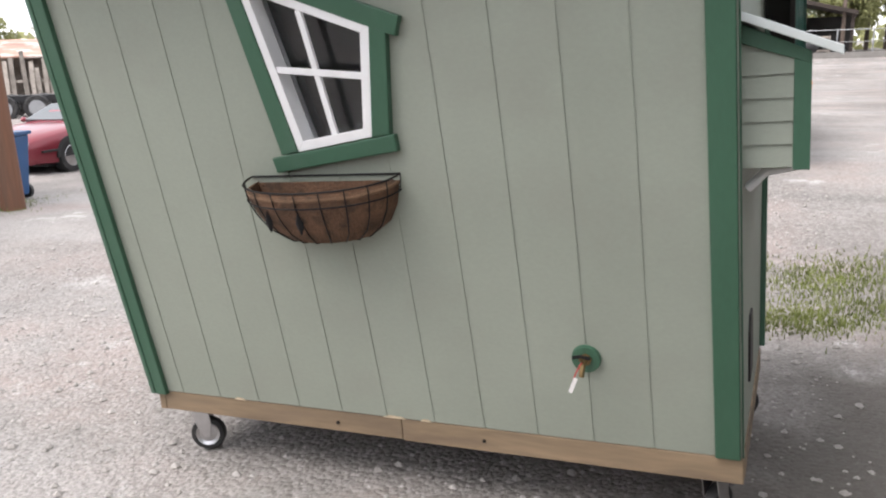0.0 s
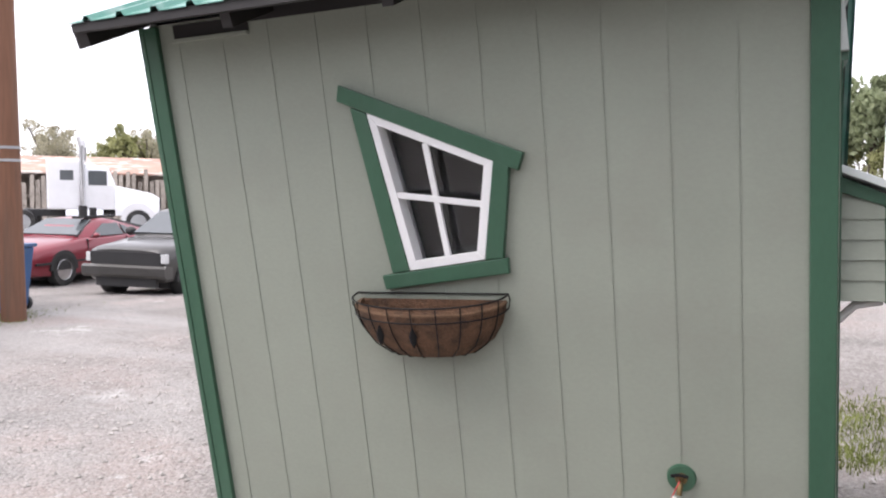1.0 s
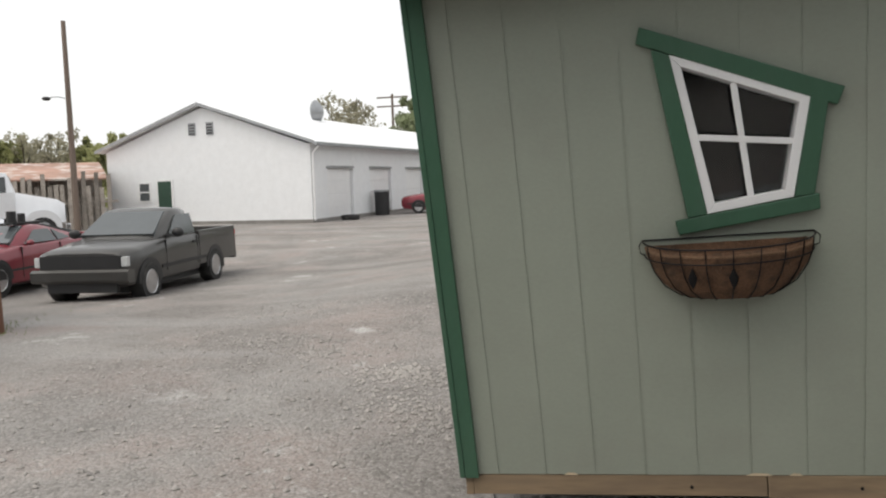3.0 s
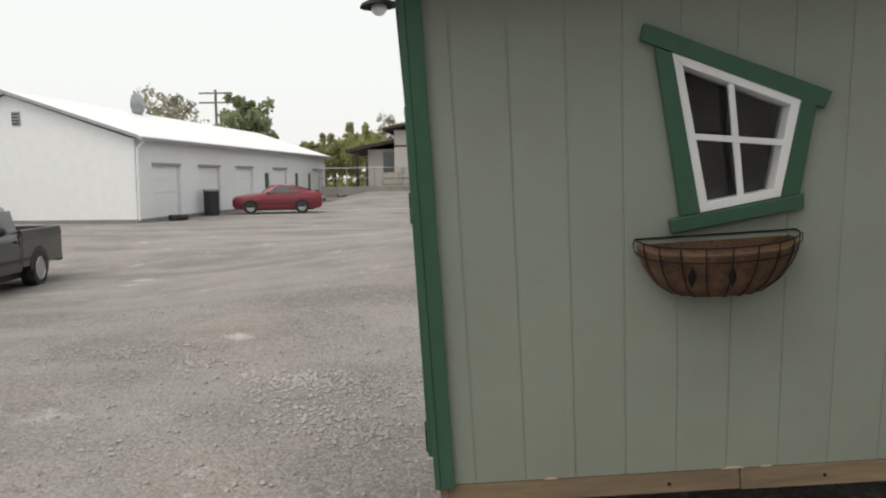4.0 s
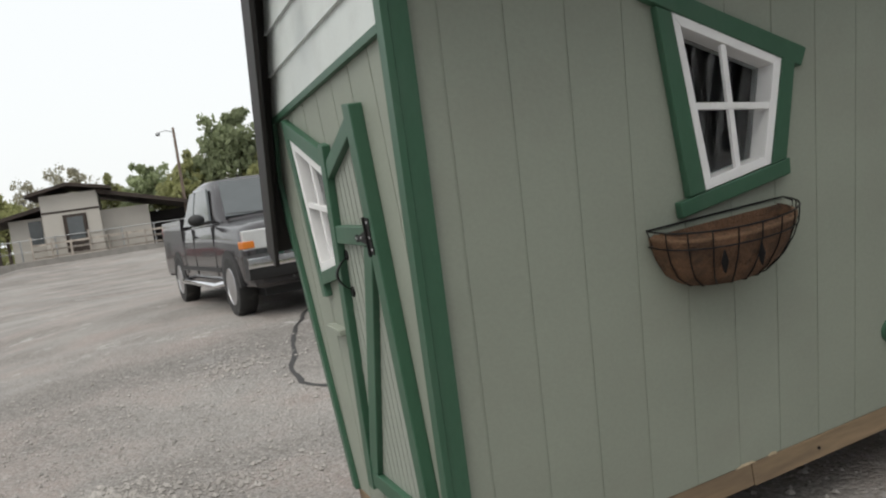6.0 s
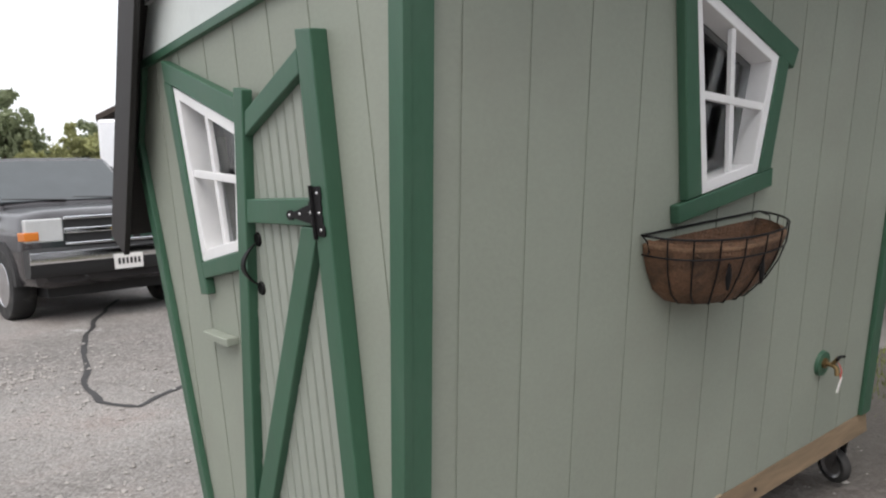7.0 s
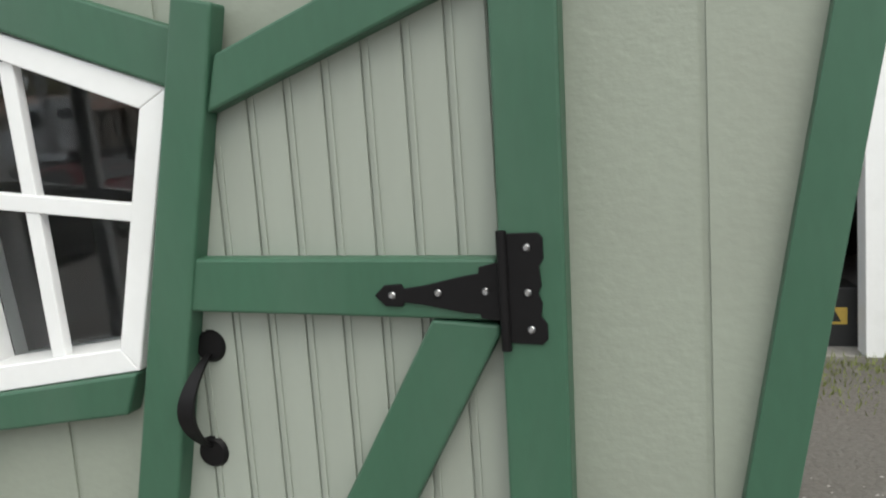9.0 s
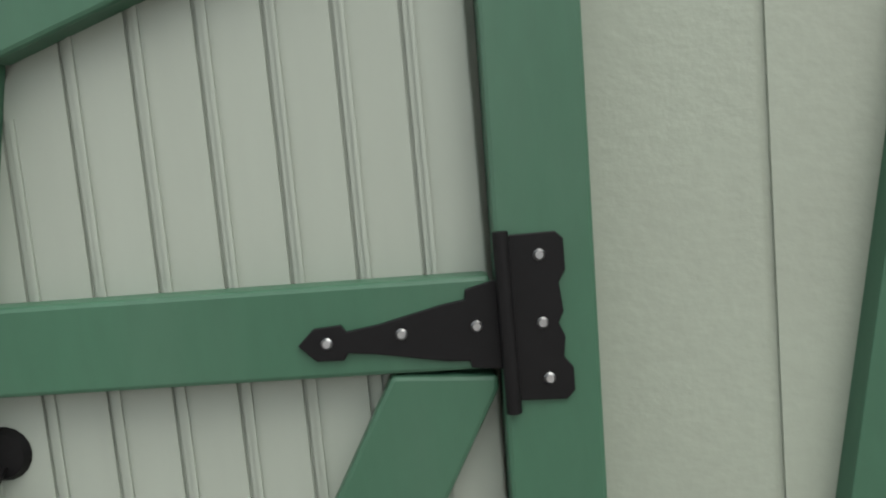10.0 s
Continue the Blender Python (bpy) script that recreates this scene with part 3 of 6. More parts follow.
def y_range(z):
    lo = max(-LEAN * z - 0.002, NEAR_EAVE[0] + (z + 0.012 - NEAR_EAVE[1]) * (RIDGE[0] - NEAR_EAVE[0]) / (RIDGE[1] - NEAR_EAVE[1])) if z > 2.05 else -LEAN * z - 0.002
    hi = FAR_EAVE[0] - (z + 0.012 - FAR_EAVE[1]) * (FAR_EAVE[0] - RIDGE[0]) / (RIDGE[1] - FAR_EAVE[1])
    return lo, hi


for fn, wall_ob in ((on_front, front_wall), (on_back, back_wall)):
    z = 1.675
    while z < 2.46:
        z1 = min(z + 0.155, 2.50)
        (l0, h0), (l1, h1) = y_range(z), y_range(z1)
        g = Geo()
        skew = 0.03
        pts0 = [(l0, z + skew * (1 if z < 1.7 else 0.6)), (h0, z - 0.02 * (1 if z < 1.7 else 0.6)), (h1, z1), (l1, z1 + 0.012)]
        vs = [fn(*pts0[0], 0.020), fn(*pts0[1], 0.020), fn(*pts0[2], 0.006), fn(*pts0[3], 0.006), fn(*pts0[0], -0.02), fn(*pts0[1], -0.02), fn(*pts0[2], -0.02), fn(*pts0[3], -0.02)]
        g.hexa(vs)
        part("gable_board", g, GABLE, wall_ob, "pale lap gable board")
        z = z1
    part("gable_band", Geo().prism([(-0.262, 1.680), (1.205, 1.632), (1.195, 1.658), (-0.262, 1.706)], fn, 0.0, 0.0215), GREEN, wall_ob, "green band under the gable", bevel=0.002)


# ---- corner and edge trim ----
def board(name, pts, fn, o0, o1, mat=None, parent=None, label="", bevel=0.0035):
    return part(name, Geo().prism(pts, fn, o0, o1), mat or GREEN, parent or coop, label, bevel=bevel)


board("corner_trim", [(0.001, -0.012), (0.058, -0.012), (0.058, 2.02), (0.001, 2.02)], on_side, 0.0, 0.0215, label="green corner board", bevel=0.001)
board("corner_trim", [(LEN - 0.082, 0.0), (LEN - 0.004, 0.0), (LEN - 0.004, 2.02), (LEN - 0.082, 2.02)], on_side, 0.0, 0.020, label="green corner board")
board("corner_trim", [(-0.024, -0.01), (0.026, -0.01), (-LEAN * 2.02 + 0.026, 2.02), (-LEAN * 2.02 - 0.024, 2.02)], on_front, 0.0, 0.022, label="green corner board", bevel=0.001)
board("corner_trim", [(0.0, 0.0), (0.02, 0.0), (-LEAN * 1.68 + 0.02, 1.68), (-LEAN * 1.68, 1.68)], on_back, 0.0, 0.005)
board("edge_trim", [(WID - 0.028, 0.0), (WID + 0.022, 0.0), (WID + 0.267, 1.40), (WID + 0.217, 1.40)], on_front, 0.0, 0.022, label="green edge board")
board("edge_trim", [(WID + 0.217, 1.40), (WID + 0.267, 1.40), (WID + 0.127, 1.65), (WID + 0.077, 1.65)], on_front, 0.0, 0.020)
board("edge_trim", [(WID - 0.028, 0.0), (WID + 0.022, 0.0), (WID + 0.267, 1.40), (WID + 0.217, 1.40)], on_back, 0.0, 0.022, label="green edge board")


# ---- windows ----
def window(name, quad, fn, boards, cross, depth, label):
    """quad: white sash corners tl, tr, br, bl. cross: fractions along top, bottom, left and right edges."""
    # dark sheet behind the glass, standing in for the unlit inside
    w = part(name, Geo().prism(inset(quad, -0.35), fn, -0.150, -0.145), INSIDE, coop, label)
    for pts in boards:
        part("casing_board", Geo().prism(pts, fn, 0.0, 0.030), GREEN, w, "green casing board", bevel=0.004)
    tl, tr, br, bl = quad
    mid = lambda p, q, k: (p[0] + (q[0] - p[0]) * k, p[1] + (q[1] - p[1]) * k)
    inn = []
    cx, cy = sum(p[0] for p in quad) / 4, sum(p[1] for p in quad) / 4
    for i in range(4):
        p, a, b = Vector(quad[i]), Vector(quad[i - 1]), Vector(quad[(i + 1) % 4])
        inn.append(tuple(p + ((a - p).normalized() + (b - p).normalized()) * 0.034))
    for i in range(4):
        j = (i + 1) % 4
        part("sash", Geo().prism([quad[i], quad[j], inn[j], inn[i]], fn, -0.075, 0.024), WHITE, w, "white painted sash", bevel=0.002)
    a, b = mid(inn[0], inn[1], cross[0]), mid(inn[3], inn[2], cross[1])
    c, d = mid(inn[0], inn[3], cross[2]), mid(inn[1], inn[2], cross[3])
    for p, q, o in ((a, b, 0.018), (c, d, 0.020)):
        p, q = Vector(p), Vector(q)
        nn = Vector((-(q - p).y, (q - p).x)).normalized() * 0.011
        part("muntin", Geo().prism([tuple(p - nn), tuple(q - nn), tuple(q + nn), tuple(p + nn)], fn, 0.004, o), WHITE, w, bevel=0.0015)
    part("pane", Geo().prism(inset(inn, 0.005), fn, -0.050, -0.046), PANE, w, "clear glass pane before a dark sheet that stands in for shade")
    return w


side_boards = [
    [(0.829, 1.738), (1.497, 1.464), (1.473, 1.405), (0.815, 1.682)],
    [(0.920, 1.040), (1.413, 1.106), (1.416, 1.049), (0.929, 0.986)],
    [(0.866, 1.657), (0.927, 1.632), (1.034, 1.058), (0.964, 1.048)],
    [(1.389, 1.446), (1.444, 1.420), (1.398, 1.104), (1.331, 1.097)]]
window("side_window", SW, on_side, side_boards, (0.45, 0.52, 0.51, 0.44), 0.05, "crooked four-pane window with white sash")
front_boards = [
    [(0.990, 1.626), (0.984, 1.560), (0.484, 1.370), (0.462, 1.435)],
    [(0.936, 1.541), (0.990, 1.560), (0.905, 0.885), (0.852, 0.888)],
    [(0.867, 0.988), (0.576, 1.031), (0.598, 0.975), (0.860, 0.938)]]
window("front_window", FW, on_front, front_boards, (0.52, 0.42, 0.42, 0.49), 0.05, "crooked four-pane window with white sash")
board("perch_ledge", [(0.728, 0.738), (0.908, 0.748), (0.908, 0.770), (0.728, 0.762)], on_front, 0.0, 0.04, SIDING, label="short sage-painted ledge")

# ---- door ----
door = part("door", Geo().prism([(0.112, 0.13), (0.70, 0.13), (0.43, 1.37), (0.112, 1.49)], on_front, 0.002, 0.0125), BEAD, coop, "crooked plank door with green braces")
lines = [0.112] + [0.157 + 0.0475 * k for k in range(13)]
for a, b in zip(lines, lines[1:]):
    a, b = a + 0.0016, b - 0.0016
    top = lambda y: 1.49 - 0.12 * (y - 0.112) / 0.32
    rim = lambda y: 1.37 - (y - 0.43) / 0.2177 if y > 0.43 else top(y)
    if a > 0.70:
        break
    b = min(b, 0.70)
    part("door_board", Geo().prism([(a, 0.13), (b, 0.13), (b, max(rim(b), 0.131)), (a, rim(a))], on_front, 0.006, 0.016), BEAD, door)
    m = b - 0.0075
    part("door_board", Geo().prism([(m, 0.14), (m + 0.003, 0.14), (m + 0.003, max(rim(b) - 0.02, 0.141)), (m, max(rim(b) - 0.02, 0.141))], on_front, 0.0162, 0.0185), BEAD, door)
D0, D1 = 0.014, 0.045
board("stile", [(0.460, 1.469), (0.409, 1.456), (0.682, 0.125), (0.748, 0.125)], on_front, D0, D1, parent=door, label="green door stile")
board("hinge_post", [(0.103, 1.551), (0.034, 1.540), (0.056, 0.10), (0.122, 0.10)], on_front, 0.0, D1, parent=coop, label="green hinge post beside the door")
board("brace", [(0.416, 1.402), (0.433, 1.338), (0.110, 1.453), (0.110, 1.512)], on_front, D0, 0.041, parent=door, label="green upper brace")
board("rail", [(0.478, 1.174), (0.491, 1.111), (0.112, 1.100), (0.112, 1.166)], on_front, D0, 0.041, parent=door, label="green cross rail")
board("brace", [(0.186, 1.101), (0.112, 1.095), (0.112, 1.085), (0.600, 0.205), (0.690, 0.205)], on_front, D0, 0.040, parent=door, label="green lower brace")
board("rail", [(0.735, 0.205), (0.738, 0.140), (0.125, 0.140), (0.123, 0.205)], on_front, D0, 0.041, parent=door, label="green bottom rail")


def hinge(z):
    h = part("hinge", Geo().prism([(0.100, z - 0.052), (0.100, z + 0.063), (0.066, z + 0.063), (0.061, z + 0.058), (0.061, z + 0.036), (0.066, z + 0.028), (0.064, z + 0.008), (0.068, z), (0.064, z - 0.010), (0.066, z - 0.024), (0.060, z - 0.032), (0.060, z - 0.048), (0.066, z - 0.054)], on_front, D1, D1 + 0.003), IRON, coop, "black strap hinge", bevel=0.0008)
    part("strap", Geo().prism([(0.104, z + 0.034), (0.130, z + 0.028), (0.131, z + 0.021), (0.146, z + 0.019), (0.192, z + 0.009), (0.214, z + 0.006), (0.217, z + 0.011), (0.236, z + 0.010), (0.248, z - 0.001), (0.236, z - 0.013), (0.217, z - 0.014), (0.214, z - 0.009), (0.192, z - 0.012), (0.146, z - 0.021), (0.131, z - 0.022), (0.130, z - 0.027), (0.104, z - 0.030)], on_front, 0.041, 0.0445), IRON, h, bevel=0.0008)
    part("pin", Geo().cyl((-0.049, 0.1035, z - 0.060), (-0.049, 0.1035, z + 0.066), 0.0055, n=12), IRON, h, smooth=True)
    for y, zz, o in ((0.078, z + 0.048, 0.048), (0.079, z + 0.001, 0.048), (0.077, z - 0.038, 0.048), (0.124, z + 0.002, 0.0445), (0.176, z + 0.001, 0.0445), (0.228, z - 0.001, 0.0445)):
        part("screw", Geo().cyl((-o, y, zz), (-o - 0.002, y, zz), 0.0042, 0.0028, n=10), STEEL, h, smooth=True)


hinge(1.130)
hinge(0.172)
hd = part("handle", Geo().cyl((-0.0165, 0.476, 1.063), (-0.0225, 0.476, 1.063), 0.0205, 0.017, n=18), IRON, door, "black thumb-latch pull handle", smooth=True)
part("mount", Geo().cyl((-0.0165, 0.488, 0.928), (-0.0225, 0.488, 0.928), 0.0205, 0.017, n=18), IRON, hd, smooth=True)
arc = []
for k in range(15):
    s = k / 14
    arc.append((-0.022 - 0.042 * max(0.0, math.sin(math.pi * s)) ** 0.8, 0.476 + 0.012 * s + 0.006 * math.sin(math.pi * s), 1.055 - 0.118 * s))
g = Geo()
rings = []
for k, (x, y, z) in enumerate(arc):
    w = 0.004 + 0.0065 * math.sin(math.pi * k / 14)
    rings.append([(x - 0.003, y - w, z), (x + 0.003, y - w, z), (x + 0.003, y + w, z), (x - 0.003, y + w, z)])
part("grip", g.loft(rings), IRON, hd, smooth=True)

# ---- nest box on the rear wall ----
NB0, NB1, NY0, NY1 = LEN, LEN + 0.165, -0.105, 0.86
nest = part("nest_box", Geo().hexa([(NB0, NY0, 0.955), (NB1, NY0, 0.955), (NB1, NY1, 0.955), (NB0, NY1, 0.955), (NB0, NY0, 1.345), (NB1, NY0, 1.262), (NB1, NY1, 1.262), (NB0, NY1, 1.345)]), SIDING, coop, "sage nest box with a pale lid")
z = 0.958
while z < 1.24:
    part("lap_board", Geo().hexa([(NB0, NY0 - 0.012, z), (NB1 - 0.03, NY0 - 0.012, z), (NB1 - 0.03, NY0, z), (NB0, NY0, z), (NB0, NY0 - 0.004, z + 0.062), (NB1 - 0.03, NY0 - 0.004, z + 0.062), (NB1 - 0.03, NY0, z + 0.062), (NB0, NY0, z + 0.062)]), SIDING, nest)
    z += 0.0635
part("trim_board", Geo().box(NB1 - 0.032, NB1 + 0.012, NY0 - 0.016, NY0 + 0.03, 0.95, 1.262), GREEN, nest, "green corner strip", bevel=0.002)
part("trim_board", Geo().hexa([(NB0, NY0 - 0.018, 1.30), (NB1 + 0.01, NY0 - 0.018, 1.235), (NB1 + 0.01, NY0, 1.235), (NB0, NY0, 1.30), (NB0, NY0 - 0.018, 1.352), (NB1 + 0.01, NY0 - 0.018, 1.268), (NB1 + 0.01, NY0, 1.268), (NB0, NY0, 1.352)]), GREEN, nest, bevel=0.002)
part("lid", Geo().hexa([(NB0 - 0.0, NY0 - 0.07, 1.360), (NB1 + 0.085, NY0 - 0.07, 1.252), (NB1 + 0.085, NY1 + 0.05, 1.252), (NB0, NY1 + 0.05, 1.360), (NB0, NY0 - 0.07, 1.385), (NB1 + 0.085, NY0 - 0.07, 1.277), (NB1 + 0.085, NY1 + 0.05, 1.277), (NB0, NY1 + 0.05, 1.385)]), GABLE, nest, "pale weathered lid", bevel=0.003)
part("bracket", Geo().tube([(LEN + 0.01, 0.0, 0.88), (LEN + 0.06, 0.0, 0.93), (LEN + 0.14, 0.0, 0.945)], 0.014, 8), WHITE, nest, "white bracket", smooth=True)
# no opening is cut: a dark plate gives the hole's shade
part("pop_hole", Geo().prism([(0.26, 0.16), (0.42, 0.16), (0.42, 0.34), (0.38, 0.39), (0.30, 0.39), (0.26, 0.34)], on_back, 0.0005, 0.008), FASCIA, coop, "dark plate standing in for the shade of a pop hole")


# ---- casters ----
def caster(x, y, turn):
    r, zc = 0.078, -ZB + 0.078
    m = pose(x, y, 0, 0, 0, turn)
    top = -0.092
    plate = Geo().box(-0.055, 0.055, -0.045, 0.045, top - 0.008, top)
    c = part("caster", plate, STEEL, coop, "steel swivel caster with black tyre")
    c.matrix_basis = m
    for s in (-1, 1):
        part("fork", Geo().prism([(-0.04, top - 0.008), (0.04, top - 0.008), (0.045, zc + 0.05), (0.035, zc - 0.012), (0.01, zc - 0.012), (-0.02, zc + 0.05)], lambda a, b, o: (a, o, b), s * 0.026, s * 0.030), STEEL, c)
    off = 0.022
    rings = []
    for yy, rr in ((-0.020, 0.054), (-0.021, 0.073), (-0.012, r), (0.012, r), (0.021, 0.073), (0.020, 0.054)):
        rings.append([(off + rr * math.cos(2 * math.pi * k / 24), yy, zc + rr * math.sin(2 * math.pi * k / 24)) for k in range(24)])
    part("tyre", Geo().loft(rings, cap=False), RUBBER, c, smooth=True)
    rings = []
    for yy, rr in ((-0.018, 0.012), (-0.012, 0.040), (-0.020, 0.055), (0.020, 0.055), (0.012, 0.040), (0.018, 0.012)):
        rings.append([(off + rr * math.cos(2 * math.pi * k / 24), yy, zc + rr * math.sin(2 * math.pi * k / 24)) for k in range(24)])
    part("rim", Geo().loft(rings), STEEL, c, smooth=True)


caster(0.13, 0.10, 25)
caster(2.36, 0.085, 70)
caster(2.36, WID - 0.09, 20)
caster(0.13, WID - 0.09, 15)

# ---- flower basket under the side window ----
BV = 0.972
M_BASK = M_COOP @ pose(1.098, -LEAN * BV - 0.004, BV, math.degrees(math.atan(LEAN)), 0, 0)
basket = thing("flower_basket", "half-round coco fibre basket in black wire frame hung on the siding", "planter", M_BASK)


def half_ring(a, b, z, n=22, wob=0.0):
    pts = []
    for k in range(n + 1):
        an = math.pi * k / n
        w = 1 + wob * noise.noise((k * 0.9, z * 30, 2.2))
        pts.append((-a * math.cos(an) * w, -b * max(0.0, math.sin(an)) ** 0.85 * w, z))
    return pts


LEVEL = [(0.292, 0.192, -0.030), (0.288, 0.190, -0.055), (0.272, 0.176, -0.105), (0.235, 0.148, -0.165), (0.175, 0.115, -0.208), (0.09, 0.05, -0.222)]
g = Geo()
outer = [[(x, y, z + 0.012 * noise.noise((x * 14, y * 14, 5)) * (1 if i == 0 else 0)) for x, y, z in half_ring(a, b, z, 26, 0.02)] for i, (a, b, z) in enumerate(LEVEL)]
innr = [[(x * 0.93, y * 0.90 - 0.004, z + 0.014) for x, y, z in half_ring(a, b, z, 26, 0.03)] for a, b, z in LEVEL]
g.loft([*innr[::-1], *outer], cap=False, loop=False)
back = [[(-a, -0.002, z) for a, b, z in LEVEL], [(a, -0.002, z) for a, b, z in LEVEL]]
g.loft(back, cap=False, loop=False)
g.loft([[(p[0] * 0.93, p[1] - 0.012, p[2] + 0.012) for p in back[0]], [(p[0] * 0.93, p[1] - 0.012, p[2] + 0.012) for p in back[1]]], cap=False, loop=False)
part("coco_liner", g, COCO, basket, "shaggy brown coco fibre liner", smooth=True)
soil = Geo()
a, b, z = 0.25, 0.17, -0.125
soil.loft([[(x, y + 0.02, z + 0.01 * noise.noise((x * 20, y * 20, 1))) for x, y, _ in half_ring(a, b, z, 20)], [(x * 0.5, y * 0.5 + 0.01, z + 0.008) for x, y, _ in half_ring(a, b, z, 20)], [(x * 0.02, 0.015, z) for x, y, _ in half_ring(a, b, z, 20)]], cap=False, loop=False)
part("liner_floor", soil, COCO, basket)
part("liner_lip", Geo().tube([(x, y, z + 0.006 * noise.noise((x * 11, y * 11, 3))) for x, y, z in half_ring(0.288, 0.188, -0.030, 30)], 0.0075, 7), LIP, basket, "paler folded fibre lip", smooth=True)
part("rim_wire", Geo().tube(half_ring(0.300, 0.199, 0.0, 30), 0.0032), IRON, basket, "black rim wire", smooth=True)
part("back_wire", Geo().tube([(-0.30, 0.0, 0.0), (0.30, 0.0, 0.0)], 0.0032), IRON, basket, smooth=True)
part("band_wire", Geo().tube([(x, y, z) for x, y, z in half_ring(0.296, 0.197, -0.055, 30)], 0.0026), IRON, basket, smooth=True)
for k in range(1, 10):
    an = math.pi * k / 10
    pts = [(-0.300 * math.cos(an), -0.199 * max(0.0, math.sin(an)) ** 0.85, 0.0)]
    for a, b, z in LEVEL:
        pts.append((-(a + 0.006) * math.cos(an), -(b + 0.006) * max(0.0, math.sin(an)) ** 0.85, z))
    part("rib_wire", Geo().tube(pts, 0.0024, 5), IRON, basket, smooth=True)
for k in (3.4, 5.0):
    an = math.pi * k / 10
    a, b, z = LEVEL[2]
    c = (-(a + 0.012) * math.cos(an), -(b + 0.012) * max(0.0, math.sin(an)) ** 0.85, z)
    part("scroll", Geo().loft([[(c[0] + w * math.cos(t), c[1] - 0.004 + 0.004 * math.sin(t), c[2] + h) for t in [2 * math.pi * i / 8 for i in range(8)]] for h, w in ((-0.04, 0.002), (-0.02, 0.012), (0.0, 0.016), (0.015, 0.010), (0.035, 0.002))]), IRON, basket, "black iron leaf ornament", smooth=True)
for s in (-1, 1):
    part("hook_wire", Geo().tube([(s * 0.30, 0.0, 0.0), (s * 0.315, -0.03, -0.012), (s * 0.31, -0.035, -0.04), (s * 0.296, -0.02, -0.05)], 0.0024), IRON, basket, smooth=True)

# ---- outdoor tap low on the side wall ----
TU, TV = 1.972, 0.327
M_TAP = M_COOP @ pose(TU, -LEAN * TV, TV, -math.degrees(math.atan(LEAN)) * -1, 0, 0)
tap = thing("garden_tap", "brass garden tap on a round green plate with a white tag", "tap", M_TAP)
part("back_plate", Geo().cyl((0, 0, 0), (0, -0.014, 0), 0.050, 0.047, n=28), GREEN, tap, "round green painted plate", smooth=True)
part("spout", Geo().tube([(0, -0.012, 0.004), (0, -0.05, 0.004), (0, -0.062, -0.004), (-0.004, -0.070, -0.03)], 0.0095, 10), BRASS, tap, "worn brass body", smooth=True)
part("flange", Geo().cyl((0, -0.014, 0.004), (0, -0.022, 0.004), 0.021, n=8), BRASS, tap)
part("stem", Geo().cyl((0, -0.045, 0.008), (-0.004, -0.066, 0.040), 0.008, n=10), BRASS, tap, smooth=True)
part("handle", Geo().tube([(-0.028, -0.072, 0.040), (0.0, -0.068, 0.044), (0.03, -0.072, 0.040)], 0.006, 8), IRON, tap, "dark wing handle", smooth=True)
part("tag", Geo().hexa([(-0.046, -0.092, -0.078), (-0.034, -0.092, -0.084), (-0.034, -0.089, -0.084), (-0.046, -0.089, -0.078), (-0.022, -0.092, -0.022), (-0.010, -0.092, -0.028), (-0.010, -0.089, -0.028), (-0.022, -0.089, -0.022)]), TAG, tap, "white paper tag")
part("tag_tie", Geo().tube([(-0.025, -0.090, -0.03), (-0.012, -0.085, 0.0), (0, -0.066, 0.02)], 0.0022, 5), RED, tap, "red tag tie", smooth=True)

# ---- barn lamp under the front gable ----
lampw = thing("barn_lamp", "small dark dome lamp with a pale bulb under the gable eave", "wall lamp", M_COOP @ pose(-0.005, 0.42, 2.07))
part("arm", Geo().tube([(-0.02, 0, 0.0), (-0.08, 0, 0.035), (-0.13, 0, 0.02), (-0.14, 0, -0.01)], 0.008, 8), IRON, lampw, smooth=True)
part("shade", Geo().loft([[(-0.14 + r * math.cos(2 * math.pi * k / 20), r * math.sin(2 * math.pi * k / 20), z) for k in range(20)] for r, z in ((0.018, 0.0), (0.03, -0.02), (0.075, -0.04), (0.085, -0.055), (0.078, -0.052), (0.02, -0.02))], cap=False), IRON, lampw, smooth=True)
part("bulb", Geo().ball((-0.14, 0, -0.065), (0.035, 0.035, 0.03)), TAG, lampw, "pale glass bulb", smooth=True)


# ---- vehicles: local frame, x runs from the nose to the tail, y to the vehicle's right-hand side, z up ----
def wheel(parent, x, y, r, width, rim_mat):
    s = 1 if y > 0 else -1
    n = 28
    ring = lambda yy, rr: [(x + rr * math.cos(2 * math.pi * k / n), yy, r + rr * math.sin(2 * math.pi * k / n)) for k in range(n)]
    t = part("wheel", Geo().loft([ring(y - s * width, r * 0.62), ring(y - s * width, r * 0.95), ring(y - s * width * 0.85, r), ring(y - s * width * 0.12, r), ring(y, r * 0.95), ring(y, r * 0.62)], cap=False), RUBBER, parent, "black tyre with metal rim", smooth=True)
    part("rim", Geo().loft([ring(y - s * 0.005, r * 0.63), ring(y + s * 0.004, r * 0.60), ring(y - s * 0.03, r * 0.54), ring(y - s * 0.045, r * 0.30), ring(y - s * 0.02, r * 0.24), ring(y - s * 0.015, r * 0.05)]), rim_mat, t, smooth=True)
    # the rim is not pierced: black discs give the shade of its holes
    for k in range(5):
        an = 2 * math.pi * k / 5
        c = (x + r * 0.42 * math.cos(an), r + r * 0.42 * math.sin(an))
        part("rim_hole_shade", Geo().cyl((c[0], y - s * 0.044, c[1]), (c[0], y - s * 0.030, c[1]), r * 0.085, n=10), BLACKPL, t)
    return t


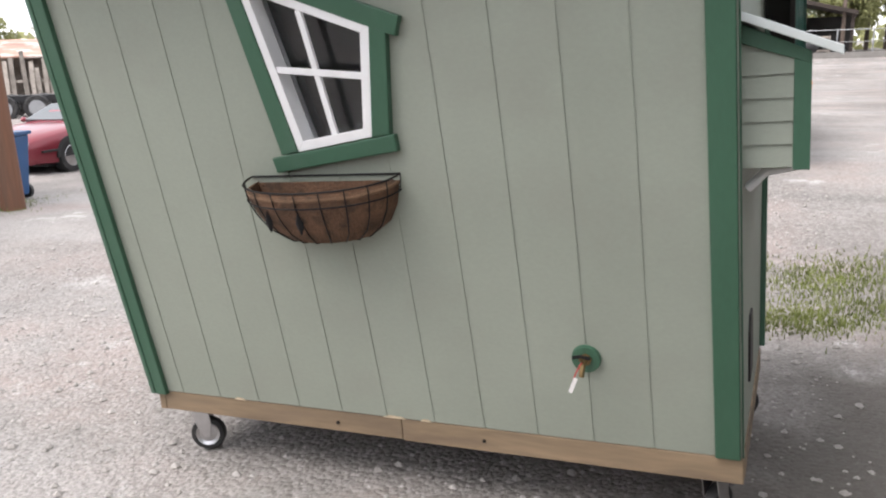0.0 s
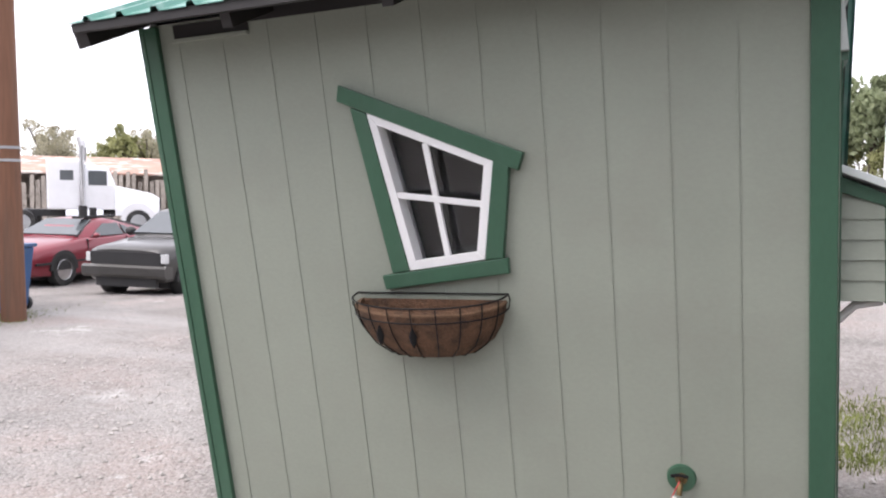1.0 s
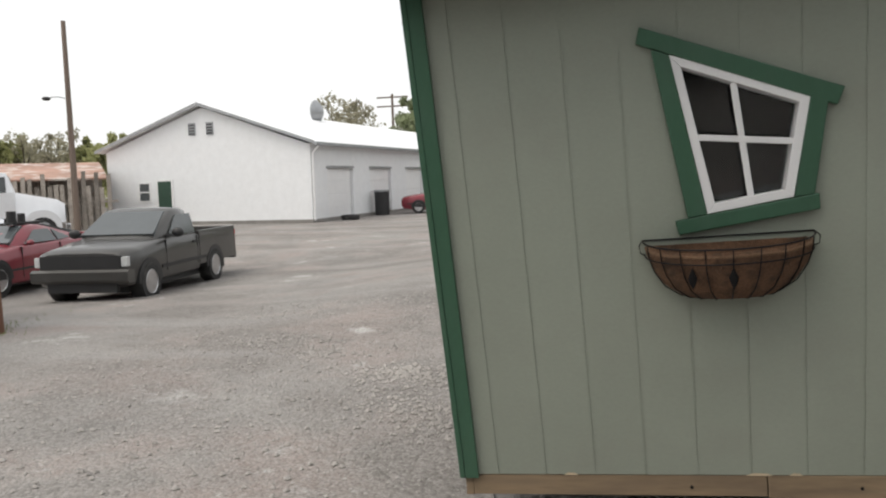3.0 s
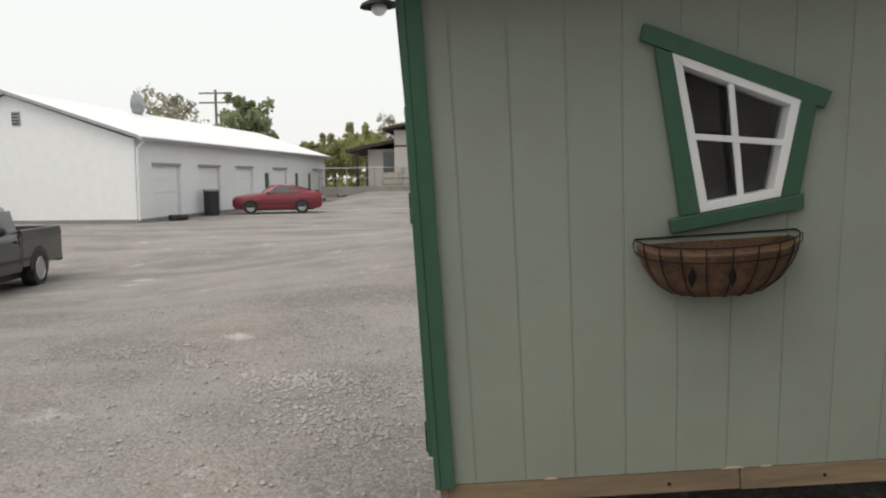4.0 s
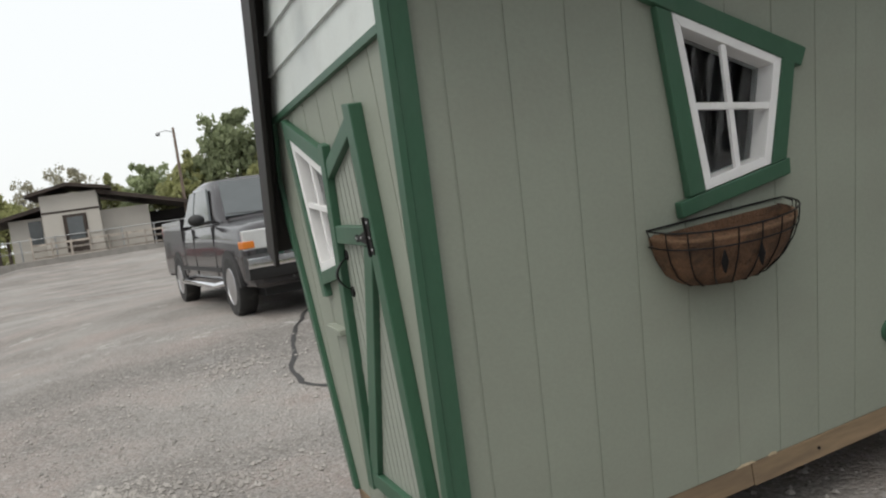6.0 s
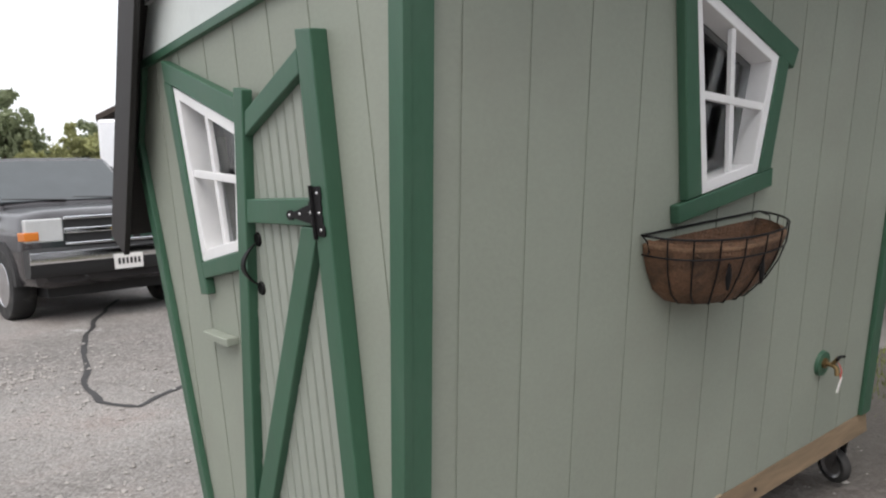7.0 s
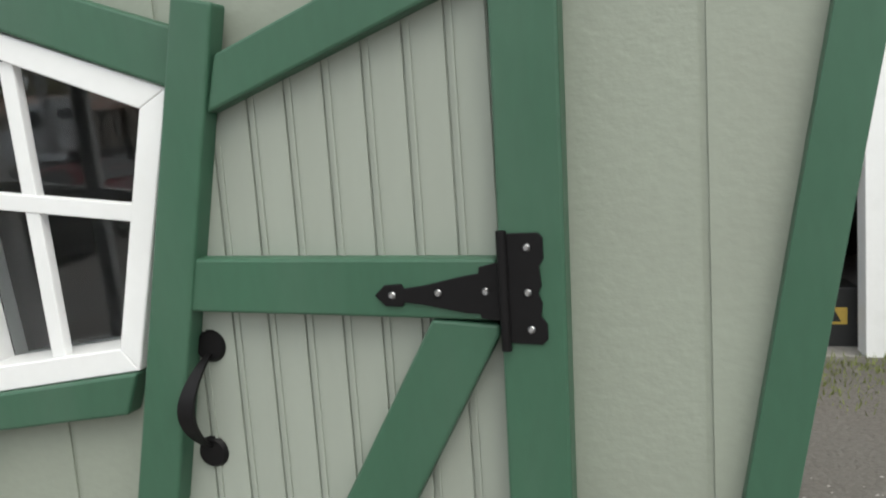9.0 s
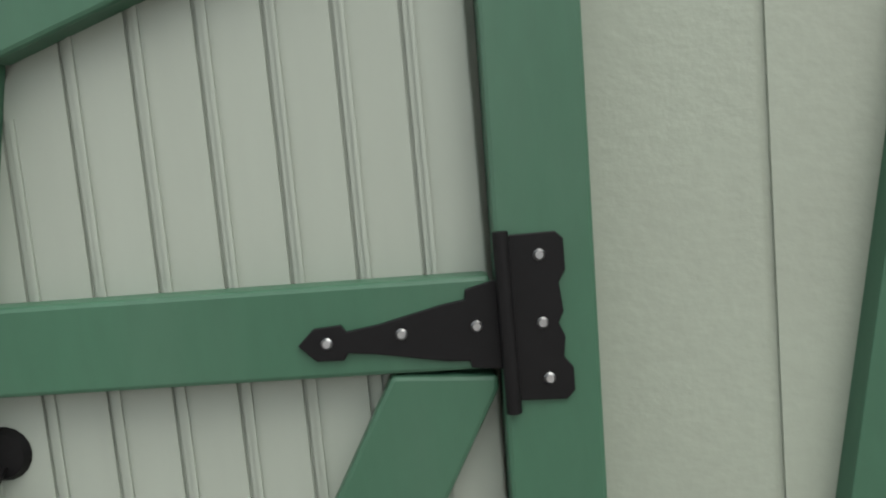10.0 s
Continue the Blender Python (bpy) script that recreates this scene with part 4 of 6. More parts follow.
def body_ring(x, w, zb, zs, zt, crown=0.02):
    """A closed ring across the body: w half width, zb sill, zs shoulder, zt deck height."""
    half = [(w * 0.86, zb), (w * 0.965, zb + 0.03), (w * 0.99, zb + 0.12), (w, zb + (zs - zb) * 0.62), (w * 0.975, zs - 0.03), (w * 0.94, zs + 0.005), (w * 0.80, zt), (w * 0.40, zt + crown)]
    return [(x, y, z) for y, z in half] + [(x, -y, z) for y, z in half[::-1]]


def cabin_rings(spec):
    """spec rows: x, half width at the belt, half width at the roof, belt height, roof height."""
    out = []
    for x, wb, wr, zb, zr in spec:
        half = [(wb, zb), (wb * 0.6 + wr * 0.4, zb + (zr - zb) * 0.5), (wr + 0.015, zr - 0.05), (wr - 0.05, zr - 0.005), (wr * 0.5, zr + 0.015)]
        out.append([(x, y, z) for y, z in half] + [(x, -y, z) for y, z in half[::-1]])
    return out


def quad_panel(parent, name, pts, out, mat, label="", thick=0.006):
    """A thin curved-in panel laid on the body; out: the way that it faces."""
    o = Vector(out).normalized()
    c = [Vector(p) for p in pts]
    g = Geo()
    n = len(c)
    g.add([p + o * thick for p in c] + [p - o * 0.01 for p in c], [list(range(n)), list(range(n, 2 * n))[::-1]] + [(i, (i + 1) % n, n + (i + 1) % n, n + i) for i in range(n)])
    return part(name, g, mat, parent, label)


def pickup(name, label, paint, L, W, m, wheels, r, hood, belt, roof, cab, bed, rear_doors):
    """cab: windscreen foot, roof front, roof rear, rear foot. bed: height of the bed rail."""
    w = W / 2
    t = thing(name, label, "pickup truck", m)
    zb = r * 0.95
    x1 = cab[3]
    rings = [body_ring(0.02, w * 0.86, zb + 0.05, hood - 0.16, hood - 0.10), body_ring(0.10, w * 0.94, zb, hood - 0.10, hood - 0.045), body_ring(0.45, w * 0.985, zb, hood - 0.06, hood - 0.01),
             body_ring(cab[0] - 0.1, w, zb, belt - 0.02, hood + 0.05), body_ring(cab[0] + 0.25, w, zb, belt, belt + 0.02), body_ring(x1, w, zb, belt, belt + 0.02)]
    part("body", Geo().loft(rings), paint, t, smooth=True)
    cr = cabin_rings([(cab[0] - 0.06, w * 0.84, w * 0.80, belt - 0.05, belt + 0.01), (cab[0] + (cab[1] - cab[0]) * 0.5, w * 0.93, w * 0.80, belt - 0.03, (belt + roof) / 2 + 0.03), (cab[1], w * 0.95, w * 0.76, belt - 0.03, roof - 0.02),
                      ((cab[1] + cab[2]) / 2, w * 0.955, w * 0.77, belt - 0.03, roof), (cab[2], w * 0.95, w * 0.76, belt - 0.03, roof - 0.03), (cab[3], w * 0.93, w * 0.80, belt - 0.03, belt + 0.05)])
    part("cab", Geo().loft(cr), paint, t, smooth=True)
    # glass
    fx, rx = cab[0] + 0.02, cab[1] - 0.06
    sl = Vector((-(roof - belt), 0, cab[1] - cab[0]))
    quad_panel(t, "windscreen", [(fx + 0.02, -w * 0.80, belt + 0.06), (fx + 0.02, w * 0.80, belt + 0.06), (rx, w * 0.68, roof - 0.09), (rx, -w * 0.68, roof - 0.09)], sl, CARGLASS, "pale reflecting windscreen", 0.05)
    quad_panel(t, "rear_window", [(cab[3] - 0.02, -w * 0.7, belt + 0.1), (cab[3] - 0.02, w * 0.7, belt + 0.1), (cab[2] + 0.03, w * 0.62, roof - 0.1), (cab[2] + 0.03, -w * 0.62, roof - 0.1)], (1, 0, 0.3), CARGLASS, thick=0.03)
    for s in (-1, 1):
        k = (cab[1] + cab[2]) / 2 + (0.12 if rear_doors else 0.35)
        zt, zl = roof - 0.13, belt + 0.03
        yb, yt = s * (w * 0.948), s * (w * 0.835)
        segs = [(fx + 0.30, rx + 0.10, k, k)] + ([(k + 0.07, k + 0.07, cab[2] - 0.10, cab[3] - 0.12)] if rear_doors else [])
        for a, b, c, d in segs:
            quad_panel(t, "side_window", [(a, yb, zl), (d, yb, zl), (c, yt, zt), (b, yt, zt)], (0, s, 0.35), CARGLASS, thick=0.022)
        for xx in [fx + 0.12, k + 0.035] + ([x1 - 0.10] if rear_doors else []):
            part("door_gap", Geo().box(xx - 0.006, xx + 0.006, s * w * 0.93, s * (w * 1.0 + 0.002), zb + 0.14, belt - 0.02), BLACKPL, t)
        part("door_handle", Geo().box(k - 0.16, k - 0.03, s * w * 0.985, s * (w + 0.014), belt - 0.15, belt - 0.115), BLACKPL, t, bevel=0.006)
        part("side_moulding", Geo().box(wheels[0] + r + 0.08, wheels[1] - r - 0.08, s * w * 0.97, s * (w + 0.008), zb + 0.20, zb + 0.26), BLACKPL, t)
        mir = Geo().ball((fx + 0.30, s * (w + 0.14), belt + 0.10), (0.06, 0.12, 0.085))
        mir.box(fx + 0.27, fx + 0.33, min(s * w * 0.9, s * (w + 0.1)), max(s * w * 0.9, s * (w + 0.1)), belt + 0.03, belt + 0.07)
        part("mirror", mir, BLACKPL, t, "black door mirror", smooth=True)
        # bed side
        b0, b1 = x1 + 0.02, L - 0.05
        part("bed_side", Geo().loft([[(xx, s * (w * q), z) for q, z in ((0.99, zb + 0.1), (1.0, zb + 0.35), (0.99, bed - 0.05), (0.975, bed), (0.90, bed), (0.89, bed - 0.1), (0.89, zb + 0.15))] for xx in (b0, (b0 + b1) / 2, b1)]), paint, t, smooth=True)
    part("bed_floor", Geo().box(x1 + 0.02, L - 0.06, -w * 0.9, w * 0.9, zb + 0.12, zb + 0.2), BLACKPL, t)
    part("tailgate", Geo().box(L - 0.09, L - 0.03, -w * 0.88, w * 0.88, zb + 0.15, bed - 0.005), paint, t, bevel=0.012)
    part("bed_front", Geo().box(x1 + 0.02, x1 + 0.05, -w * 0.88, w * 0.88, zb + 0.15, bed - 0.01), paint, t)
    part("rear_bumper", Geo().box(L - 0.06, L + 0.09, -w * 0.95, w * 0.95, zb + 0.05, zb + 0.21), BLACKPL, t, bevel=0.02)
    part("chassis", Geo().box(0.3, L - 0.2, -w * 0.75, w * 0.75, zb - 0.12, zb + 0.06), BLACKPL, t)
    for s in (-1, 1):
        part("tail_lamp", Geo().box(L - 0.10, L - 0.025, min(s * w * 0.86, s * (w * 0.99 + 0.003)), max(s * w * 0.86, s * (w * 0.99 + 0.003)), bed - 0.42, bed - 0.08), TAIL, t, "red tail lamp", bevel=0.01)
        for xx in wheels:
            # uncut body: a black half-disc stands for the recess shade round the wheel
            part("wheel_arch", Geo().prism([(xx + r * 1.22 * math.cos(math.pi * k / 16), r + r * 1.22 * math.sin(math.pi * k / 16)) for k in range(17)], lambda a, b, o: (a, o, b), s * w * 0.8, s * (w + 0.004)), BLACKPL, t, "flat dark half-disc standing in for the shaded wheel recess")
            wheel(t, xx, s * (w + 0.012), r, 0.24, STEEL)
    return t


# dark grey full-size pickup parked nose towards the coop
M_BIG = pose(1.66, 7.45, ground_z(1.5, 9.8) - 0.02, 0, 0, 95)
big = pickup("pickup_truck", "dark grey full-size pickup with chrome grille and side steps", SILVERGREY, 5.85, 1.94, M_BIG, (0.98, 4.60), 0.395, 1.20, 1.22, 1.88, (1.55, 2.25, 3.55, 3.95), 1.38, True)
w = 1.01
part("front_bumper", Geo().loft([[(x, s * 1.0 * y, z) for x, z in ((-0.02, 0.50), (-0.06, 0.56), (-0.06, 0.74), (-0.02, 0.80), (0.14, 0.78), (0.14, 0.50))] for s, y in ((-1, 0.98), (-1, 0.5), (1, 0.5), (1, 0.98))]), BLACKPL, big, "black lower bumper", smooth=True)
part("bumper_bar", Geo().loft([[(x, y, z) for x, z in ((-0.075, 0.64), (-0.085, 0.70), (-0.075, 0.76), (-0.03, 0.77), (-0.03, 0.63))] for y in (-0.98, -0.4, 0.4, 0.98)]), CHROME, big, "chrome bumper bar", smooth=True)
gr = part("grille", Geo().box(-0.015, 0.04, -0.60, 0.60, 0.82, 1.10), BLACKPL, big, "black grille with chrome bars")
for z0, z1 in ((0.815, 0.845), (0.935, 0.995), (1.08, 1.115)):
    part("grille_bar", Geo().box(-0.045, 0.0, -0.62, 0.62, z0, z1), CHROME, gr, bevel=0.01)
part("badge", Geo().prism([(-0.14, 0.945), (-0.05, 0.945), (-0.055, 0.925), (0.05, 0.925), (0.055, 0.945), (0.14, 0.945), (0.125, 0.985), (0.05, 0.985), (0.055, 1.005), (-0.05, 1.005), (-0.055, 0.985), (-0.125, 0.985)], lambda a, b, o: (-o, a, b), 0.045, 0.060), GOLD, gr, "plain gold emblem")
for s in (-1, 1):
    a, b = sorted((s * 0.62, s * 0.985))
    hl = part("headlight", Geo().loft([[(-0.005 + (0.10 if i else 0.0), y, z) for y, z in ((a, 0.86), (b, 0.86), (b, 1.10), (a, 1.10))] for i in (0, 1)]), LAMP_CLEAR, big, "clear headlight", bevel=0.015)
    a, b = sorted((s * 0.86, s * 1.0))
    part("turn_signal", Geo().box(-0.014, 0.22, a, b, 0.88, 0.97), AMBER, hl, "amber turn signal", bevel=0.01)
    part("step_bar", Geo().tube([(1.45, s * 0.93, 0.42), (1.55, s * 1.06, 0.40), (3.85, s * 1.06, 0.40), (3.95, s * 0.93, 0.42)], 0.04, 10), CHROME, big, "chrome side step", smooth=True)
    part("tow_hook", Geo().tube([(-0.05, s * 0.45, 0.48), (-0.10, s * 0.45, 0.47), (-0.05, s * 0.45, 0.46)], 0.012, 6), BLACKPL, big)
pl = part("licence_plate", Geo().box(-0.098, -0.088, -0.155, 0.155, 0.52, 0.68), TAG, big, "white plate with dark bars")
for k in range(6):
    part("plate_bar", Geo().box(-0.1005, -0.097, -0.125 + k * 0.043, -0.1 + k * 0.043, 0.57, 0.635), BLACKPL, pl)
for y0, y1 in ((-0.75, -0.05), (0.05, 0.75)):
    part("wiper", Geo().tube([(1.55, y0, 1.315), (1.60, y1, 1.345)], 0.012, 5), BLACKPL, big)

# small grey pickup with open bed
M_S10 = pose(-7.95, 7.80, ground_z(-8.0, 10.0), 0, 0, 96)
small = pickup("pickup_truck", "faded dark grey compact pickup with a missing grille", S10GREY, 4.45, 1.68, M_S10, (0.68, 3.32), 0.335, 0.96, 1.01, 1.53, (1.14, 1.88, 2.42, 2.62), 1.06, False)
part("front_bumper", Geo().loft([[(x, y, z) for x, z in ((-0.03, 0.40), (-0.08, 0.45), (-0.08, 0.58), (-0.02, 0.62), (0.15, 0.60), (0.15, 0.40))] for y in (-0.84, -0.4, 0.4, 0.84)]), S10GREY, small, "grey bumper", smooth=True)
part("grille_opening", Geo().box(-0.012, 0.05, -0.70, 0.70, 0.63, 0.84), BLACKPL, small, "empty black grille opening")
for s in (-1, 1):
    a, b = sorted((s * 0.70, s * 0.80))
    part("headlight", Geo().box(-0.004, 0.10, a, b, 0.66, 0.82), LAMP_CLEAR, small, "clear headlight", bevel=0.01)
part("air_dam", Geo().box(0.0, 0.10, -0.6, 0.6, 0.24, 0.40), BLACKPL, small)
rack = thing("hand_truck", "white tubular hand truck lying in the pickup bed", "hand truck", M_S10 @ pose(3.2, 0.1, 1.02))
for s in (-1, 1):
    part("frame_tube", Geo().tube([(0.0, s * 0.16, -0.35), (0.12, s * 0.16, 0.30), (0.22, s * 0.16, 0.42)], 0.022, 8), WHITE, rack, smooth=True)
part("cross_tube", Geo().tube([(0.12, -0.16, 0.30), (0.12, 0.16, 0.30)], 0.02, 8), WHITE, rack, smooth=True)


def coupe(name, label, L, W, m, wheels, r, hood, deck, belt, roof, cab, extras=True):
    w = W / 2
    t = thing(name, label, "car", m)
    zb = 0.20
    rings = [body_ring(0.0, w * 0.80, zb + 0.18, hood - 0.26, hood - 0.22), body_ring(0.12, w * 0.92, zb + 0.04, hood - 0.19, hood - 0.14), body_ring(0.7, w * 0.98, zb, hood - 0.10, hood - 0.04), body_ring(cab[0], w, zb, belt - 0.02, hood + 0.03),
             body_ring(cab[1], w, zb, belt, belt + 0.02), body_ring(cab[2], w, zb, belt + 0.01, belt + 0.03), body_ring(cab[3], w * 0.99, zb, deck - 0.03, deck + 0.01), body_ring(L - 0.12, w * 0.94, zb + 0.05, deck - 0.03, deck), body_ring(L, w * 0.88, zb + 0.15, deck - 0.12, deck - 0.06)]
    part("body", Geo().loft(rings), CRIMSON, t, smooth=True)
    cr = cabin_rings([(cab[0] - 0.03, w * 0.80, w * 0.74, belt - 0.06, belt + 0.0), ((cab[0] + cab[1]) / 2, w * 0.88, w * 0.72, belt - 0.04, (belt + roof) / 2 + 0.03), (cab[1], w * 0.90, w * 0.66, belt - 0.04, roof - 0.02), ((cab[1] + cab[2]) / 2, w * 0.90, w * 0.67, belt - 0.04, roof), (cab[2], w * 0.89, w * 0.64, belt - 0.04, roof - 0.04), (cab[3], w * 0.82, w * 0.66, deck - 0.04, deck + 0.03)])
    part("roof_shell", Geo().loft(cr), CRIMSON, t, smooth=True)
    quad_panel(t, "windscreen", [(cab[0] + 0.06, -w * 0.76, belt + 0.04), (cab[0] + 0.06, w * 0.76, belt + 0.04), (cab[1] - 0.05, w * 0.60, roof - 0.05), (cab[1] - 0.05, -w * 0.60, roof - 0.05)], (-(roof - belt), 0, cab[1] - cab[0]), CARGLASS, "reflecting windscreen", 0.045)
    quad_panel(t, "rear_window", [(cab[3] - 0.08, -w * 0.62, deck + 0.06), (cab[3] - 0.08, w * 0.62, deck + 0.06), (cab[2] + 0.06, w * 0.56, roof - 0.06), (cab[2] + 0.06, -w * 0.56, roof - 0.06)], ((roof - deck), 0, cab[3] - cab[2]), CARGLASS, thick=0.04)
    for s in (-1, 1):
        yb, yt = s * w * 0.90, s * w * 0.74
        k = cab[2] - 0.05
        quad_panel(t, "side_window", [(cab[0] + 0.32, yb, belt + 0.03), (k, yb, belt + 0.03), (k - 0.05, yt, roof - 0.11), (cab[1] + 0.08, yt, roof - 0.11)], (0, s, 0.4), CARGLASS, thick=0.022)
        quad_panel(t, "quarter_window", [(k + 0.06, yb, belt + 0.04), (k + 0.50, yb, belt + 0.05), (k + 0.06, yt, roof - 0.13)], (0, s, 0.4), CARGLASS, thick=0.022)
        for xx in (cab[0] + 0.12, k + 0.02):
            part("door_gap", Geo().box(xx - 0.006, xx + 0.006, s * w * 0.93, s * (w + 0.002), zb + 0.12, belt - 0.01), BLACKPL, t)
        part("side_moulding", Geo().box(0.25, L - 0.2, s * w * 0.95, s * (w + 0.006), 0.46, 0.50), BLACKPL, t)
        part("mirror", Geo().ball((cab[0] + 0.30, s * (w + 0.06), belt + 0.06), (0.08, 0.07, 0.055)), CRIMSON, t, smooth=True)
        a, b = sorted((s * w * 0.45, s * w * 0.86))
        part("headlight", Geo().box(0.0, 0.06, a, b, hood - 0.26, hood - 0.19), LAMP_CLEAR, t, bevel=0.01)
        part("tail_lamp", Geo().box(L - 0.05, L + 0.004, a, b, deck - 0.22, deck - 0.09), TAIL, t, "red tail lamp", bevel=0.01)
        for xx in wheels:
            # black half-disc on the body side, in place of a shaded wheel recess
            part("wheel_arch", Geo().prism([(xx + r * 1.16 * math.cos(math.pi * q / 16), r + r * 1.16 * math.sin(math.pi * q / 16)) for q in range(17)], lambda a, b, o: (a, o, b), s * w * 0.8, s * (w + 0.004)), BLACKPL, t, "flat dark half-disc standing in for the shaded wheel recess")
            wheel(t, xx, s * (w + 0.006), r, 0.22, STEEL)
    part("under_tray", Geo().box(0.5, L - 0.4, -w * 0.8, w * 0.8, 0.16, 0.24), BLACKPL, t)
    part("spoiler", Geo().box(L - 0.30, L - 0.06, -w * 0.85, w * 0.85, deck + 0.03, deck + 0.065), CRIMSON, t, bevel=0.012)
    return t


camaro = coupe("sports_car", "faded crimson wedge-shaped coupe with objects on its roof", 4.85, 1.85, pose(-11.3, 7.8, ground_z(-11.3, 10), 0, 0, 97), (0.98, 3.55), 0.33, 0.88, 0.93, 0.90, 1.28, (1.55, 2.30, 2.95, 4.25))
junk = thing("roof_clutter", "dark tools and a board lying on the red car's roof", "clutter", pose(-11.3, 7.8, ground_z(-11.3, 10), 0, 0, 97) @ pose(2.5, 0, 1.285))
part("board", Geo().box(-0.55, 0.65, -0.45, -0.30, 0.0, 0.05), BLACKPL, junk, bevel=0.008)
part("can", Geo().cyl((-0.3, -0.38, 0.05), (-0.3, -0.38, 0.27), 0.09, n=12), BLACKPL, junk, smooth=True)
part("can", Geo().cyl((0.05, -0.35, 0.05), (0.05, -0.35, 0.22), 0.075, n=12), BLACKPL, junk, smooth=True)
mustang = coupe("hatchback_car", "bright crimson hatchback parked by the white garage", 4.15, 1.72, pose(-10.35, 34.6, ground_z(-8, 35), 0, 0, 14), (0.82, 3.20), 0.31, 0.94, 1.02, 0.94, 1.36, (1.30, 1.92, 2.70, 3.75))

copy_thing(mustang, pose(8.9, 44.0, ground_z(9, 44), 0, 0, 12))

# white highway tractor behind the red car
semi = thing("semi_truck", "white long-nose highway tractor with chrome exhaust stack", "truck", pose(-18.8, 21.0, -0.1, 0, 0, 223) @ Matrix.Scale(0.86, 4))
part("sleeper", Geo().box(2.9, 4.3, -1.2, 1.2, 1.0, 3.05), SEMIWHITE, semi, bevel=0.08)
part("cab", Geo().loft([[(x, y, z) for y, z in ((-1.1, 1.0), (1.1, 1.0), (1.1, 2.0), (0.95, zt), (-0.95, zt), (-1.1, 2.0))] for x, zt in ((1.75, 2.1), (2.0, 2.75), (2.9, 2.9))]), SEMIWHITE, semi, bevel=0.03)
part("hood", Geo().loft([[(x, y, z) for y, z in ((-wd, 0.75), (wd, 0.75), (wd, zt - 0.25), (wd * 0.8, zt), (-wd * 0.8, zt), (-wd, zt - 0.25))] for x, wd, zt in ((0.0, 0.75, 1.50), (0.3, 0.9, 1.68), (1.75, 1.05, 2.0))]), SEMIWHITE, semi, smooth=True)
part("windscreen", Geo().hexa([(1.74, -0.95, 2.06), (1.78, 0.95, 2.06), (1.80, 0.95, 2.06), (1.80, -0.95, 2.06), (1.95, -0.9, 2.66), (1.95, 0.9, 2.66), (2.02, 0.9, 2.66), (2.02, -0.9, 2.66)]), CARGLASS, semi)
for s in (-1, 1):
    part("side_window", Geo().box(2.05, 2.75, s * 1.06, s * 1.108, 2.0, 2.6), CARGLASS, semi)
    part("sleeper_window", Geo().box(3.3, 3.8, s * 1.18, s * 1.206, 2.2, 2.6), CARGLASS, semi)
    part("exhaust_pipe", Geo().tube([(3.0, s * 1.32, 0.9), (3.0, s * 1.32, 3.6), (3.08, s * 1.32, 3.95)], 0.09, 12), STEEL, semi, "steel exhaust stack", smooth=True)
    part("fuel_tank", Geo().cyl((2.2, s * 1.05, 0.75), (3.6, s * 1.05, 0.75), 0.32, n=18), CHROME, semi, smooth=True)
    part("fender", Geo().cyl((0.85, s * 0.75, 0.62), (0.85, s * 1.18, 0.62), 0.68, n=20), SEMIWHITE, semi, smooth=True)
    for xx in (0.85, 5.2, 6.4):
        wheel(semi, xx, s * 1.22, 0.50, 0.34, GALV)
part("frame", Geo().box(0.4, 7.0, -0.45, 0.45, 0.7, 0.98), BLACKPL, semi)
part("grille", Geo().box(-0.04, 0.02, -0.6, 0.6, 0.85, 1.45), CHROME, semi)
part("bumper", Geo().box(-0.15, 0.05, -1.15, 1.15, 0.35, 0.70), CHROME, semi, bevel=0.03)

# pale car far off beyond the nest box
pale = thing("parked_car", "small white sedan parked across the far yard", "car", pose(9.2, 17.2, 0, 0, 0, 185))
part("body", Geo().loft([body_ring(0, 0.75, 0.35, 0.62, 0.66), body_ring(0.5, 0.84, 0.25, 0.75, 0.80), body_ring(3.9, 0.84, 0.25, 0.80, 0.85), body_ring(4.4, 0.75, 0.35, 0.68, 0.74)]), SEMIWHITE, pale, smooth=True)
part("cabin", Geo().loft(cabin_rings([(1.1, 0.7, 0.6, 0.76, 0.82), (1.8, 0.78, 0.58, 0.78, 1.40), (3.0, 0.78, 0.58, 0.78, 1.40), (3.7, 0.7, 0.6, 0.78, 0.86)])), CARGLASS, pale, smooth=True)
for xx in (0.9, 3.5):
    for s in (-1, 1):
        wheel(pale, xx, s * 0.85, 0.31, 0.2, GALV)

# ---- poles ----
pole = thing("utility_pole", "reddish brown creosoted utility pole with metal bands", "utility pole", pose(-6.62, 4.47, ground_z(-6.6, 4.47)))
part("shaft", Geo().cyl((0, 0, -0.3), (-0.16, 0.0, 9.0), 0.15, 0.12, n=20), POLEWOOD, pole, smooth=True)
for z in (2.02, 2.18):
    part("band", Geo().cyl((-0.041, 0.0, z), (-0.042, 0.0, z + 0.035), 0.150, n=20), GALV, pole, smooth=True)
pole = thing("utility_pole", "thin grey lamp pole with a short lamp arm", "utility pole", pose(-20.4, 23.7, 0))
part("shaft", Geo().cyl((0, 0, -0.3), (0, 0, 8.1), 0.13, 0.085, n=14), GREYPOLE, pole, smooth=True)
part("lamp_arm", Geo().tube([(0, 0, 5.15), (-0.25, -0.25, 5.22), (-0.45, -0.45, 5.2)], 0.02, 6), GALV, pole, smooth=True)
part("lamp_head", Geo().ball((-0.55, -0.55, 5.14), (0.16, 0.16, 0.08)), BLACKPL, pole, smooth=True)
pole = thing("street_lamp", "slim grey pole with a lamp on a bracket behind the fence", "street lamp", pose(4.6, 52.0, 0.95))
